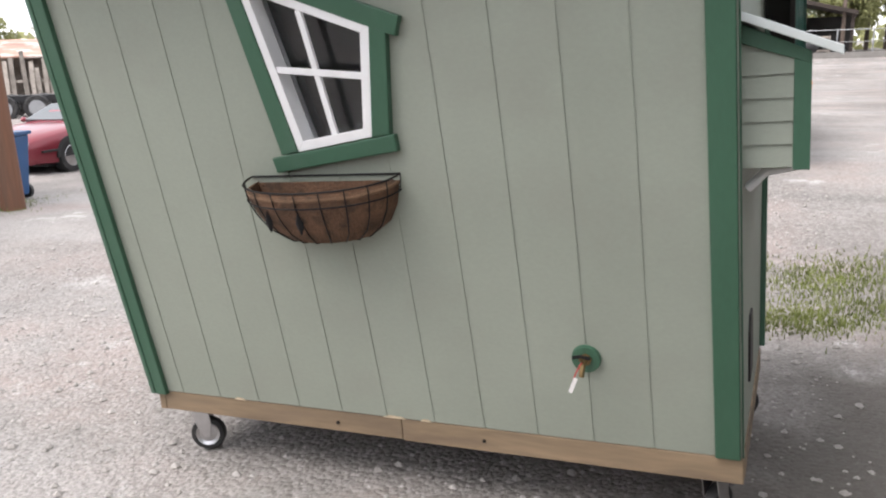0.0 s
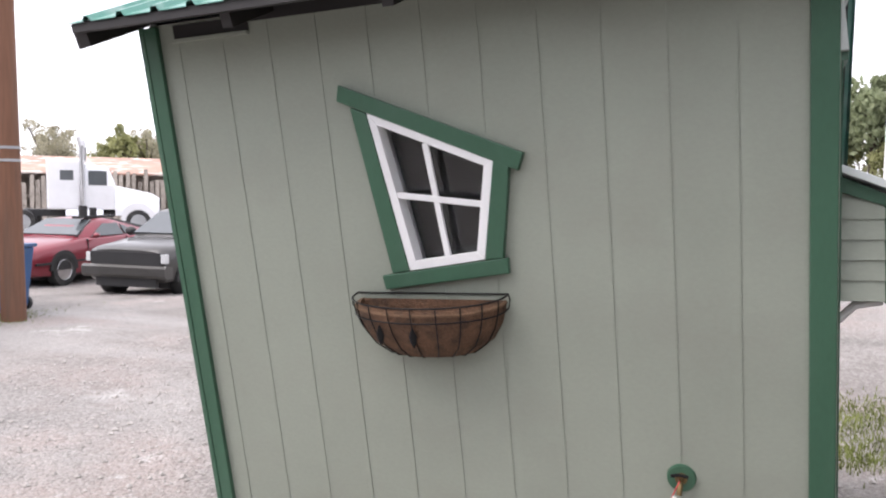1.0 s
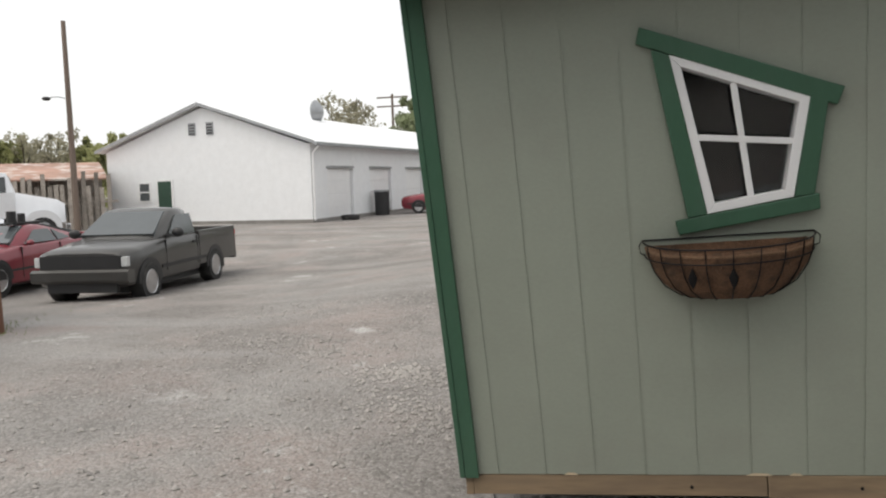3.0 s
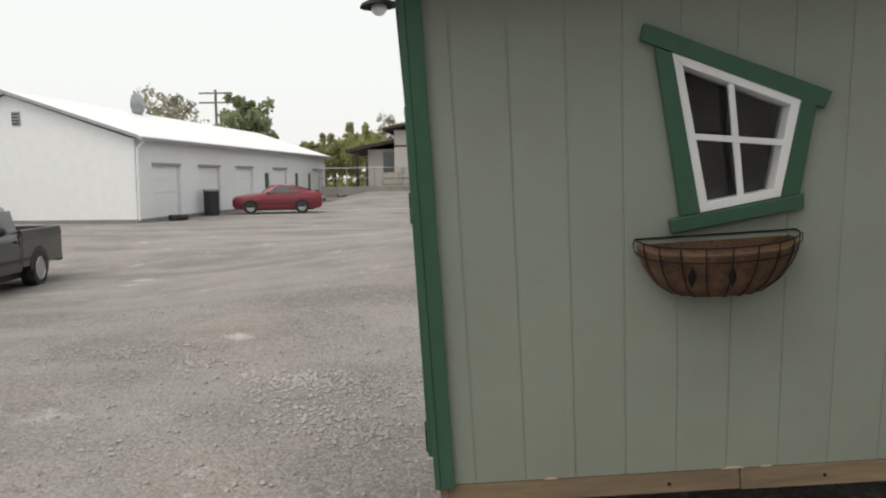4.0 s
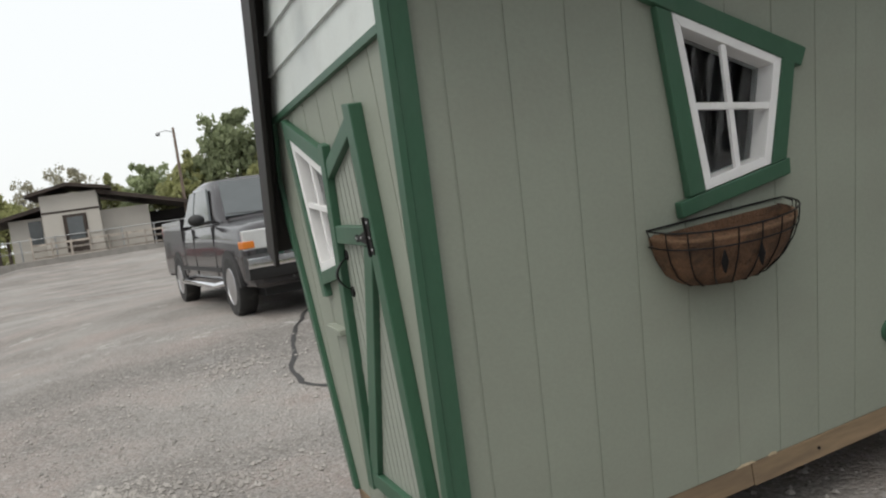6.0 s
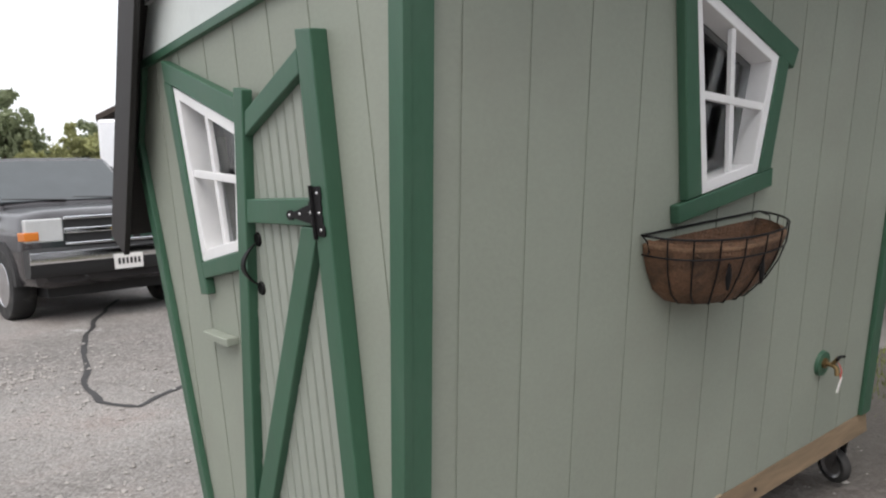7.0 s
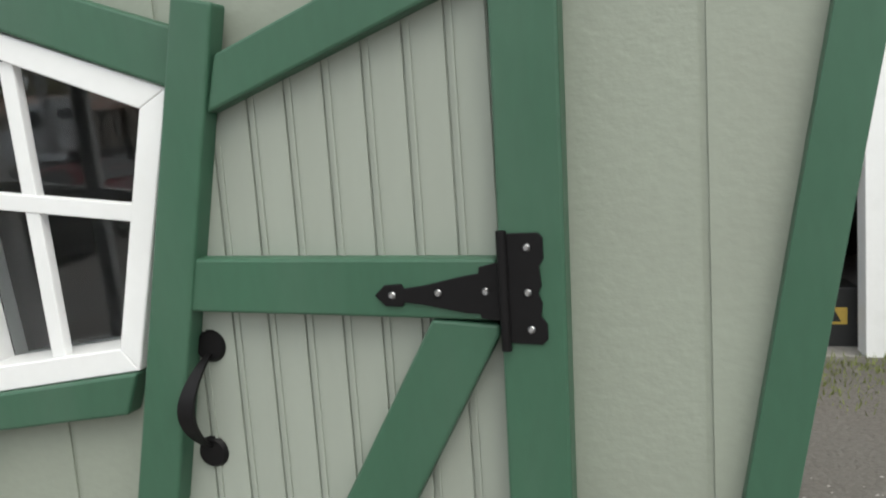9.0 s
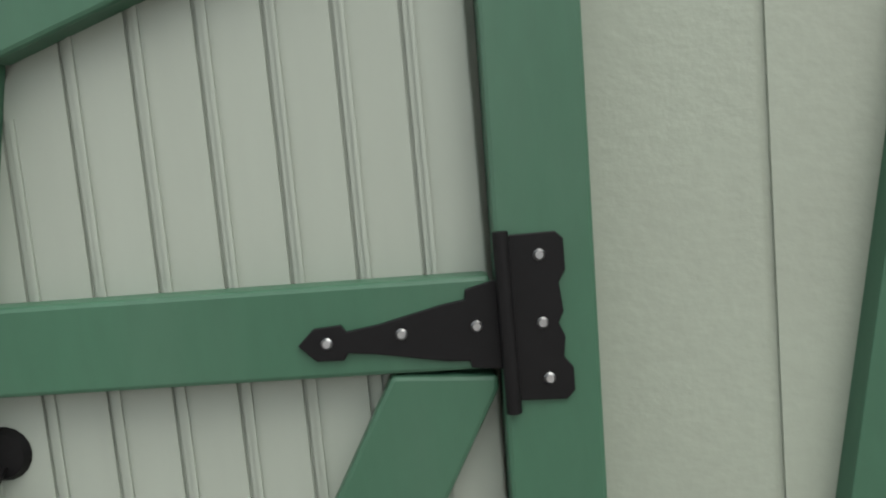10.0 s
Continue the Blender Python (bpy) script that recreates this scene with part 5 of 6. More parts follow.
part("shaft", Geo().cyl((0, 0, -0.3), (0, 0, 7.3), 0.12, 0.08, n=12), GREYPOLE, pole, smooth=True)
part("lamp_arm", Geo().tube([(0, 0, 7.0), (-0.5, -0.1, 7.15), (-0.9, -0.1, 7.05)], 0.025, 6), GALV, pole, smooth=True)
part("lamp_head", Geo().ball((-1.0, -0.1, 6.95), (0.16, 0.12, 0.14)), GALV, pole, smooth=True)
pole = thing("utility_pole", "dark distant pole with two crossarms", "utility pole", pose(-22.5, 74.0, 0))
part("shaft", Geo().cyl((0, 0, 0), (0, 0, 10.3), 0.16, 0.12, n=10), GREYPOLE, pole, smooth=True)
for z in (9.9, 9.0):
    part("crossarm", Geo().box(-1.6, 1.6, -0.07, 0.07, z, z + 0.14), GREYPOLE, pole)

# ---- blue bin by the pole ----
bn = thing("waste_bin", "blue plastic bin with a dark lid beside the pole", "bin", pose(-7.62, 5.02, ground_z(-7.6, 5.0), 0, 0, 12))
part("tub", Geo().hexa([(-0.27, -0.30, 0.06), (0.27, -0.30, 0.06), (0.27, 0.30, 0.06), (-0.27, 0.30, 0.06), (-0.33, -0.38, 0.90), (0.33, -0.38, 0.90), (0.33, 0.38, 0.90), (-0.33, 0.38, 0.90)]), BLUE, bn, bevel=0.02)
part("lid", Geo().box(-0.36, 0.36, -0.41, 0.41, 0.90, 0.95), BLUE, bn, "blue lid", bevel=0.015)
for s in (-1, 1):
    part("wheel", Geo().cyl((0.2, s * 0.31, 0.10), (0.2, s * 0.36, 0.10), 0.10, n=16), RUBBER, bn, smooth=True)

# ---- white metal shed beside the yard ----
wd = thing("metal_shed", "white ribbed metal shed with grey shingle roof", "shed", pose(-7.48, 4.38, 0, 0, 0, 84.9))
# local: x towards -wall run is negative x; the wall faces -y
core = part("wall", Geo().box(-7.0, 0.0, 0.02, 5.0, 0.0, 2.86), WHITESTEEL, wd)
x = -7.0
while x < -0.04:
    part("siding_panel", Geo().prism([(x + 0.004, 0.0), (x + 0.012, -0.018), (x + 0.035, -0.018), (x + 0.045, 0.0), (x + 0.115, 0.0), (x + 0.122, -0.008), (x + 0.135, -0.008), (x + 0.142, 0.0), (x + 0.2285, 0.0), (x + 0.2285, 0.019), (x + 0.004, 0.019)], lambda a, b, o: (a, b, o), 0.06, 2.80), WHITESTEEL, core)
    x += 0.2285
part("corner_trim", Geo().box(-0.10, 0.02, -0.028, 0.10, 0.03, 2.80), WHITESTEEL, wd, bevel=0.004)
part("eave_fascia", Geo().box(-7.2, 0.22, -0.26, -0.20, 2.76, 2.92), WHITE, wd, "white gutter board", bevel=0.01)
part("soffit", Geo().box(-7.2, 0.20, -0.20, 0.05, 2.78, 2.80), WHITE, wd)
part("roof", Geo().add([(-7.2, -0.28, 2.92), (0.22, -0.28, 2.92), (0.22, 5.1, 2.92), (-7.2, 5.1, 2.92), (-5.2, 2.4, 4.0), (-1.9, 2.4, 4.0)], [(0, 1, 5, 4), (1, 2, 5), (2, 3, 4, 5), (3, 0, 4), (3, 2, 1, 0)]), SHINGLE, wd, "grey shingled hip roof")
part("downpipe", Geo().tube([(-0.02, -0.22, 2.76), (-0.06, -0.05, 2.55), (-0.06, -0.045, 0.10), (-0.06, -0.16, 0.04)], 0.035, 8), WHITE, wd, "white downpipe", smooth=True)

# ---- white garage building with five roller doors ----
M_GAR = pose(-12.0, 27.2, 0, 0, 0, 85.2)     # local x runs along the door side, y back across the gable
GL, GW, GE, GP = 30.0, 10.1, 3.25, 5.05
gar = thing("garage_building", "long white metal garage with roller doors and white roof", "garage", M_GAR)
doors = [(1.45, 4.1), (6.05, 8.75), (10.9, 13.6), (17.2, 20.0), (26.4, 29.2)]
smalls = [(15.6, 16.4), (21.9, 22.6), (25.1, 25.8)]
holes = sorted([(a, b, 2.24) for a, b in doors] + [(a, b, 2.0) for a, b in smalls])
x = 0.0
for a, b, h in holes + [(GL, GL, GE)]:
    part("wall_section", Geo().box(x, a, 0.0, 0.15, 0.0, GE), WHITESTEEL, gar)
    if b > a:
        part("lintel", Geo().box(a, b, 0.0, 0.15, h, GE), WHITESTEEL, gar)
    x = b
for xx in (0.0, GL - 0.15):
    part("gable_wall", Geo().prism([(0.15, 0), (GW, 0), (GW, GE), (GW / 2, GP - 0.08), (0.15, GE)], lambda a, b, o: (o, a, b), xx + 0.001, xx + 0.15), WHITESTEEL, gar)
part("rear_wall", Geo().box(0.15, GL - 0.15, GW - 0.15, GW, 0, GE), WHITESTEEL, gar)
for s0, s1 in (((-0.35, GE - 0.03), (GW / 2, GP)), ((GW + 0.35, GE - 0.03), (GW / 2, GP))):
    part("roof", Geo().hexa([(-0.3, *s0), (GL + 0.3, *s0), (GL + 0.3, *s1), (-0.3, *s1), (-0.3, s0[0], s0[1] + 0.09), (GL + 0.3, s0[0], s0[1] + 0.09), (GL + 0.3, s1[0], s1[1] + 0.09), (-0.3, s1[0], s1[1] + 0.09)]), WHITEROOF, gar, "white sheet metal roof slope")
part("gutter", Geo().box(-0.3, GL + 0.3, -0.46, -0.35, GE - 0.12, GE + 0.02), GALV, gar, "grey gutter", bevel=0.02)
part("downpipe", Geo().tube([(0.05, -0.40, GE - 0.1), (0.06, -0.10, GE - 0.4), (0.06, -0.07, 0.1)], 0.05, 8), WHITE, gar, smooth=True)
for a, b in doors:
    dr = part("roller_door", Geo().box(a, b, 0.16, 0.20, 0.0, 2.24), WHITE, gar, "white sectional door")
    for k in range(4):
        part("door_panel", Geo().box(a + 0.05, b - 0.05, 0.135, 0.165, 0.03 + k * 0.55, 0.03 + k * 0.55 + 0.52), WHITE, dr, bevel=0.01)
    part("door_header", Geo().box(a - 0.06, b + 0.06, -0.02, 0.02, 2.24, 2.34), GALV, dr)
for a, b in smalls:
    part("walk_door", Geo().box(a, b, 0.04, 0.10, 0.0, 2.0), DARKGREEN, gar, "dark green walk door")
part("base_strip", Geo().box(-0.02, GL, -0.03, -0.004, 0.0, 0.14), CONCRETE, gar)
part("base_strip", Geo().box(-0.03, -0.004, 0.0, GW, 0.0, 0.14), CONCRETE, gar)
# gable end: door, window, vents (gable outside faces local -x)
part("walk_door", Geo().box(-0.03, 0.03, 6.75, 7.45, 0.05, 1.90), DARKGREEN, gar, "dark green walk door")
part("door_frame", Geo().prism([(6.68, 0.05), (6.75, 0.05), (6.75, 1.90), (7.45, 1.90), (7.45, 0.05), (7.52, 0.05), (7.52, 1.98), (6.68, 1.98)], lambda a, b, o: (-o, a, b), 0.0, 0.045), WHITE, gar)
wn1 = part("gable_window", Geo().box(-0.05, 0.0, 7.82, 8.45, 1.02, 1.88), WHITE, gar, "white framed window")
for z0, z1 in ((1.08, 1.42), (1.48, 1.82)):
    part("pane", Geo().box(-0.058, -0.045, 7.89, 8.38, z0, z1), CARGLASS, wn1)
for y0 in (4.5, 5.38):
    vt = part("gable_vent", Geo().box(-0.04, 0.0, y0, y0 + 0.34, 3.80, 4.33), GALV, gar, "grey louvred vent")
    for k in range(4):
        part("louvre", Geo().box(-0.055, -0.035, y0 + 0.03, y0 + 0.31, 3.84 + k * 0.12, 3.90 + k * 0.12), BLACKPL, vt)
part("rake_trim", Geo().prism([(-0.35, GE - 0.05), (GW / 2, GP - 0.02), (GW + 0.35, GE - 0.05), (GW + 0.35, GE + 0.08), (GW / 2, GP + 0.11), (-0.35, GE + 0.08)], lambda a, b, o: (-o, a, b), 0.30, 0.33), GALV, gar)
dish = thing("satellite_dish", "grey satellite dish on the white roof", "satellite dish", M_GAR @ pose(10.0, 4.6, 4.85))
part("bowl", Geo().loft([[(0.75 * q * math.cos(2 * math.pi * k / 18), -0.25 + 0.35 * q * q, 0.62 + 0.62 * q * math.sin(2 * math.pi * k / 18)) for k in range(18)] for q in (0.02, 0.4, 0.7, 1.0)], cap=False), GALV, dish, smooth=True)
part("mast", Geo().cyl((0, -0.1, -0.2), (0, -0.1, 0.7), 0.05, n=8), GALV, dish, smooth=True)
can = thing("trash_can", "grey steel trash can by the garage doors", "trash can", M_GAR @ pose(6.2, -0.5, 0))
part("drum", Geo().cyl((0, 0, 0), (0, 0, 1.15), 0.34, 0.36, n=18), BLACKPL, can, smooth=True)
part("rim", Geo().cyl((0, 0, 1.12), (0, 0, 1.2), 0.39, n=18), GALV, can, smooth=True)
ty = thing("loose_tyre", "black tyre lying flat on the gravel", "tyre", M_GAR @ pose(2.0, -0.75, 0))
part("tread", Geo().loft([[(r2 * math.cos(2 * math.pi * k / 20), r2 * math.sin(2 * math.pi * k / 20), z) for k in range(20)] for r2, z in ((0.22, 0.02), (0.36, 0.0), (0.40, 0.06), (0.40, 0.16), (0.36, 0.22), (0.22, 0.20))], cap=False), RUBBER, ty, smooth=True)

# ---- tin-roofed lumber shed and board fence ----
ls = thing("lumber_shed", "old open shed with rusty tin roof", "shed", pose(-40.6, 9.4, 0, 0, 0, 40))
part("roof", Geo().hexa([(-1.0, -0.4, 2.05), (26, -0.4, 2.05), (26, 4.5, 2.85), (-1.0, 4.5, 2.85), (-1.0, -0.4, 2.12), (26, -0.4, 2.12), (26, 4.5, 2.92), (-1.0, 4.5, 2.92)]), RUST, ls, "rust-streaked tin roof")
part("back_wall", Geo().box(-1, 26, 3.4, 3.5, 0, 2.6), OLDWOOD, ls)
for k in range(8):
    part("post", Geo().box(k * 3.5, k * 3.5 + 0.14, 0, 0.14, 0, 2.1), OLDWOOD, ls)
fence = thing("board_fence", "ragged weathered plank fence leaning along the yard edge", "fence", pose(-36.4, 11.4, 0, 0, 0, 40))
rnd = random.Random(4)
for k in range(90):
    h = 2.0 + rnd.uniform(-0.5, 0.4)
    a = rnd.uniform(-0.05, 0.05)
    x = k * 0.24
    if rnd.random() < 0.08:
        continue
    part("plank", Geo().hexa([(x, 0, 0), (x + 0.17, 0, 0), (x + 0.17, 0.025, 0), (x, 0.025, 0), (x + a, 0, h), (x + a + 0.16, 0, h + rnd.uniform(-.06, .06)), (x + a + 0.16, 0.025, h), (x + a, 0.025, h)]), OLDWOOD, fence)
part("fence_rail", Geo().box(0, 21.8, 0.03, 0.08, 1.1, 1.2), OLDWOOD, fence)

# ---- low beige house with dark roof, deck and fence ----
house = thing("house", "low beige house with dark brown roof and raised entry", "house", pose(-1.6, 52.4, 0.98, 0, 0, -2) @ Matrix.Scale(1.12, 4))
part("wall", Geo().box(-3.7, 3.5, 0.0, 7.0, 0.0, 2.35), BEIGE, house, "beige side wing")
part("entry_wall", Geo().box(-1.95, 0.95, -0.9, 4.0, 0.0, 3.45), BEIGE, house, "beige raised entry")
part("roof", Geo().hexa([(-5.0, -0.8, 2.15), (-1.9, -0.8, 2.75), (-1.9, 7.5, 2.75), (-5.0, 7.5, 2.15), (-5.0, -0.8, 2.33), (-1.9, -0.8, 2.95), (-1.9, 7.5, 2.95), (-5.0, 7.5, 2.33)]), BROWNROOF, house, "dark brown wing roof")
part("roof", Geo().hexa([(0.9, -0.9, 3.3), (6.2, -0.9, 1.95), (6.2, 7.5, 1.95), (0.9, 7.5, 3.3), (0.9, -0.9, 3.52), (6.2, -0.9, 2.15), (6.2, 7.5, 2.15), (0.9, 7.5, 3.52)]), BROWNROOF, house, "dark brown wing roof")
part("entry_roof", Geo().prism([(-2.6, 3.42), (-0.5, 3.85), (1.7, 3.42), (1.7, 3.58), (-0.5, 4.02), (-2.6, 3.58)], lambda a, b, o: (a, o, b), -1.5, 4.5), BROWNROOF, house, "shallow dark entry roof")
part("trim_band", Geo().box(-1.96, 0.96, -0.93, -0.902, 2.45, 2.55), BROWNROOF, house)
hd2 = part("door", Geo().box(-0.95, 0.25, -0.95, -0.9, 0.25, 2.3), BROWNROOF, house, "dark glazed entry door")
part("pane", Geo().box(-0.75, 0.05, -0.96, -0.94, 0.9, 2.15), CARGLASS, hd2)
part("window", Geo().box(-2.75, -2.1, -0.05, -0.003, 0.9, 2.2), CARGLASS, house, "dark window")
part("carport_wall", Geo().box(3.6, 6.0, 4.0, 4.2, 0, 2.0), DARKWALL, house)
for x in (-4.4, 5.9):
    part("post", Geo().box(x, x + 0.16, -0.6, -0.44, 0, 2.2), BROWNROOF, house)
rail = thing("deck_railing", "weathered wooden deck railing before the beige house", "railing", pose(-1.4, 50.0, 0.78, 0, 0, -2))
for k in range(9):
    x = -3.2 + k * 1.05
    part("post", Geo().box(x, x + 0.11, 0, 0.11, 0, 1.25 if k not in (0, 3) else 1.7), OLDWOOD, rail)
for z in (0.35, 0.75, 1.1):
    part("rail", Geo().box(-3.2, 5.3, 0.115, 0.155, z, z + 0.11), OLDWOOD, rail)
part("deck", Geo().box(-3.2, 1.8, 0.2, 1.4, 0.0, 0.25), OLDWOOD, rail)
cf = thing("chain_fence", "grey post and rail fence along the far edge", "fence", pose(0, 50.4, 0.88))
for k in range(16):
    x = -9.0 + k * 1.9
    part("post", Geo().cyl((x, 0.9, -0.1), (x, 0.9, 1.5), 0.045, n=8), GALV, cf, smooth=True)
part("rail", Geo().tube([(-9.0, 0.9, 1.45), (19.5, 0.9, 1.45)], 0.03, 6), GALV, cf, smooth=True)
part("rail", Geo().tube([(-9.0, 0.9, 0.75), (19.5, 0.9, 0.75)], 0.018, 6), GALV, cf, smooth=True)
bank = tagged(new("kerb", Geo().box(-8.5, 14, 49.0, 49.25, 0.55, 1.08).mesh("kerb", CONCRETE)), "pale concrete kerb below the house", "kerb", kind="structure")

# ---- dark pole barn with a white trailer ----
barn = thing("pole_barn", "dark open-fronted pole barn", "barn", pose(8.4, 27.6, 0, 0, 0, -18) @ Matrix.Scale(1.24, 4))
part("roof", Geo().prism([(-1.0, 3.75), (5.5, 6.9), (12.0, 3.75), (12.0, 3.9), (5.5, 7.08), (-1.0, 3.9)], lambda a, b, o: (a, o, b), -0.5, 12), BROWNROOF, barn, "dark metal roof")
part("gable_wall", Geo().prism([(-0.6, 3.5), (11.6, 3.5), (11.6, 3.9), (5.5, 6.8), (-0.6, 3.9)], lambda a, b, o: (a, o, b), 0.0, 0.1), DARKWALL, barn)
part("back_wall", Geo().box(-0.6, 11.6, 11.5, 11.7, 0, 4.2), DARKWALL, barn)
for x in (-0.6, 5.3, 11.4):
    part("post", Geo().box(x, x + 0.2, 0.1, 0.3, 0, 3.95), GREYPOLE, barn)
trailer = thing("box_trailer", "white box trailer parked behind the dark pickup", "trailer", pose(5.03, 20.1, 0, 0, 0, 72) @ Matrix.Scale(1.27, 4))
# local x runs back from the nose, y to its left
part("box", Geo().box(0, 5.0, -2.2, 0, 0.65, 3.05), SEMIWHITE, trailer, bevel=0.05)
part("marking", Geo().box(-0.012, -0.001, -1.35, -1.0, 1.9, 2.4), BLACKPL, trailer, "dark marking")
part("frame", Geo().box(-0.9, 5.0, -1.3, -0.9, 0.5, 0.64), BLACKPL, trailer)
part("jack", Geo().cyl((-0.8, -1.1, 0), (-0.8, -1.1, 0.7), 0.05, n=8), GALV, trailer, smooth=True)
for x in (2.6, 3.4):
    for y in (-2.2, -0.0):
        wheel(trailer, x, y + (0.02 if y > -1 else -0.02), 0.34, 0.2, GALV)

# ---- unseen wall added behind the camera's way, blocking low sky light from the coop ----
tagged(new("light_block_wall", Geo().box(-7.0, 4.8, -8.4, -8.15, 0.0, 3.2).mesh("light_block_wall", DARKWALL)), "unseen dark wall added to dim the light on the coop's side", "wall", kind="structure")

# ---- open workshop beside the coop ----
SX = 4.85
shop = thing("workshop", "white ribbed metal workshop with a wide open dark bay", "workshop", pose(SX, 0, 0))
part("floor_slab", Geo().box(0.0, 6.0, -6.0, 5.0, 0.0, 0.21), CONCRETE, shop, "stained concrete slab", bevel=0.01)
fw2 = part("front_wall", Geo().box(0.05, 0.2, -6.0, -1.42, 0.21, 3.6), WHITESTEEL, shop)
for k in range(20):
    y = -6.0 + k * 0.2285
    part("siding_panel", Geo().prism([(y, 0.05), (y + 0.02, 0.025), (y + 0.045, 0.025), (y + 0.065, 0.05), (y + 0.22, 0.05), (y + 0.22, 0.052), (y, 0.052)], lambda a, b, o: (b, a, o), 0.25, 3.5), WHITESTEEL, fw2)
part("door_post", Geo().box(-0.02, 0.22, -1.42, -1.27, 0.12, 3.2), WHITE, shop, "white door post", bevel=0.006)
part("header", Geo().box(0.05, 0.2, -1.42, 5.0, 3.0, 3.6), WHITESTEEL, shop)
# inner walls near-black: the open bay's shade is put into their colour
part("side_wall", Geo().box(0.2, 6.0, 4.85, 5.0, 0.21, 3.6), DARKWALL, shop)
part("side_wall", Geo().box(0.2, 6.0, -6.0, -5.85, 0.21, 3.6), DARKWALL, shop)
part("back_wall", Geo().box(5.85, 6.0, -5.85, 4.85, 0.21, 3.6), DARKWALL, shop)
part("roof", Geo().box(-0.3, 6.3, -6.3, 5.3, 3.6, 3.75), SHINGLE, shop)
lamp = thing("fluorescent_light", "yellowish five-tube light fixture on the dark shop wall", "light fixture", pose(8.55, -0.03, 2.04))
part("housing", Geo().box(0.03, 0.09, -0.32, 0.32, -0.19, 0.19), BLACKPL, lamp)
TUBE = glow("tube_glow", (1.0, 0.74, 0.26), 1.5)
for k in range(5):
    z = -0.14 + k * 0.068
    part("tube", Geo().cyl((0.0, -0.30, z), (0.0, 0.30, z), 0.018, n=8), TUBE, lamp, "glowing yellow tube", smooth=True)
part("stand", Geo().box(0.05, 0.09, -0.04, 0.04, -1.77, -0.19), BLACKPL, lamp)
bench = thing("workbench", "dark steel bench with a red tool rack in the shop", "workbench", pose(8.6, -0.3, 0.21))
part("top", Geo().box(-0.4, 0.5, -1.3, 0.9, 0.82, 0.88), DARKWALL, bench)
part("cabinet", Geo().box(-0.3, 0.5, -1.2, 0.0, 0.0, 0.82), BLACKPL, bench)
part("rack", Geo().box(0.0, 0.1, -0.35, 0.35, 1.16, 1.26), RED, bench, "orange-red tool rack")
for y in (-0.3, 0.3):
    part("upright", Geo().box(0.02, 0.06, y - 0.02, y + 0.02, 0.88, 1.16), BLACKPL, bench)
stool = thing("stool", "grey metal stool in the dark shop", "stool", pose(7.7, 0.78, 0.21))
part("seat", Geo().box(-0.17, 0.17, -0.17, 0.17, 0.70, 0.74), GALV, stool, bevel=0.01)
for a in (-0.15, 0.15):
    for b in (-0.15, 0.15):
        part("leg", Geo().tube([(a, b, 0.70), (a * 1.2, b * 1.2, 0)], 0.013, 6), GALV, stool, smooth=True)
box = thing("tool_chest", "black tool chest with a yellow warning label", "tool chest", pose(5.35, -1.02, 0.21))
part("chest", Geo().box(-0.2, 0.25, -0.28, 0.28, 0.0, 0.42), BLACKPL, box, bevel=0.01)
lb = part("label_plate", Geo().box(-0.204, -0.2005, -0.20, -0.06, 0.16, 0.28), GOLD, box, "yellow warning label")
part("symbol", Geo().prism([(-0.16, 0.18), (-0.10, 0.18), (-0.12, 0.26)], lambda a, b, o: (-o, a, b), 0.2045, 0.2065), BLACKPL, lb)
part("motor", Geo().cyl((0, -0.15, 0.56), (0, 0.15, 0.56), 0.13, n=16), GALV, box, smooth=True)


# ---- trees ----
def leaf_cloud(seed, h, rx, rz, n, size, clumps):
    r = random.Random(seed)
    cs = []
    for _ in range(clumps):
        a, u = r.uniform(0, 2 * math.pi), r.uniform(-1, 1)
        q = r.uniform(0.35, 0.95)
        rr = rx * (1.12 - 0.62 * ((u + 1) / 2) ** 1.3)
        cs.append((rr * q * math.cos(a) * math.sqrt(1 - u * u * 0.7), rr * q * math.sin(a) * math.sqrt(1 - u * u * 0.7), h + rz * u * q, r.uniform(0.16, 0.32) * rr))
    g = Geo()
    for _ in range(n):
        c = r.choice(cs)
        d = Vector((r.gauss(0, 1), r.gauss(0, 1), r.gauss(0, 0.8))).normalized() * c[3] * r.uniform(0.5, 1.05)
        p = Vector(c[:3]) + d
        s = size * r.uniform(0.6, 1.3)
        q = Euler((r.uniform(0, 6), r.uniform(0, 6), r.uniform(0, 6)))
        u, v = q.to_matrix() @ Vector((s, 0, 0)), q.to_matrix() @ Vector((0, s * 0.7, 0))
        g.add([p - u, p - v * 0.7, p + u, p + v], [(0, 1, 2, 3)])
    return g, cs


def tree(label, seed, h, rx, rz, trunk, leaf, n, size, clumps=26):
    t = thing("tree", label, "tree", pose(0, 0, -200), group="trees round the yard")
    g, cs = leaf_cloud(seed, h - rz, rx, rz, n, size, clumps)
    wood = Geo().cyl((0, 0, -0.2), (0.05, 0, (h - rz) * 0.9), trunk, trunk * 0.6, n=8)
    for c in cs[:14]:
        a = Vector((0.05, 0, (h - rz) * random.Random(seed + 1).uniform(0.55, 0.9)))
        wood.tube([a, a.lerp(Vector(c[:3]), 0.5) + Vector((0, 0, 0.2)), c[:3]], trunk * 0.22, 5)
    part("trunk", wood, BARK, t)
    ob = new("crown", g.mesh("crown", leaf, fix=False))
    ob.parent = t
    return t


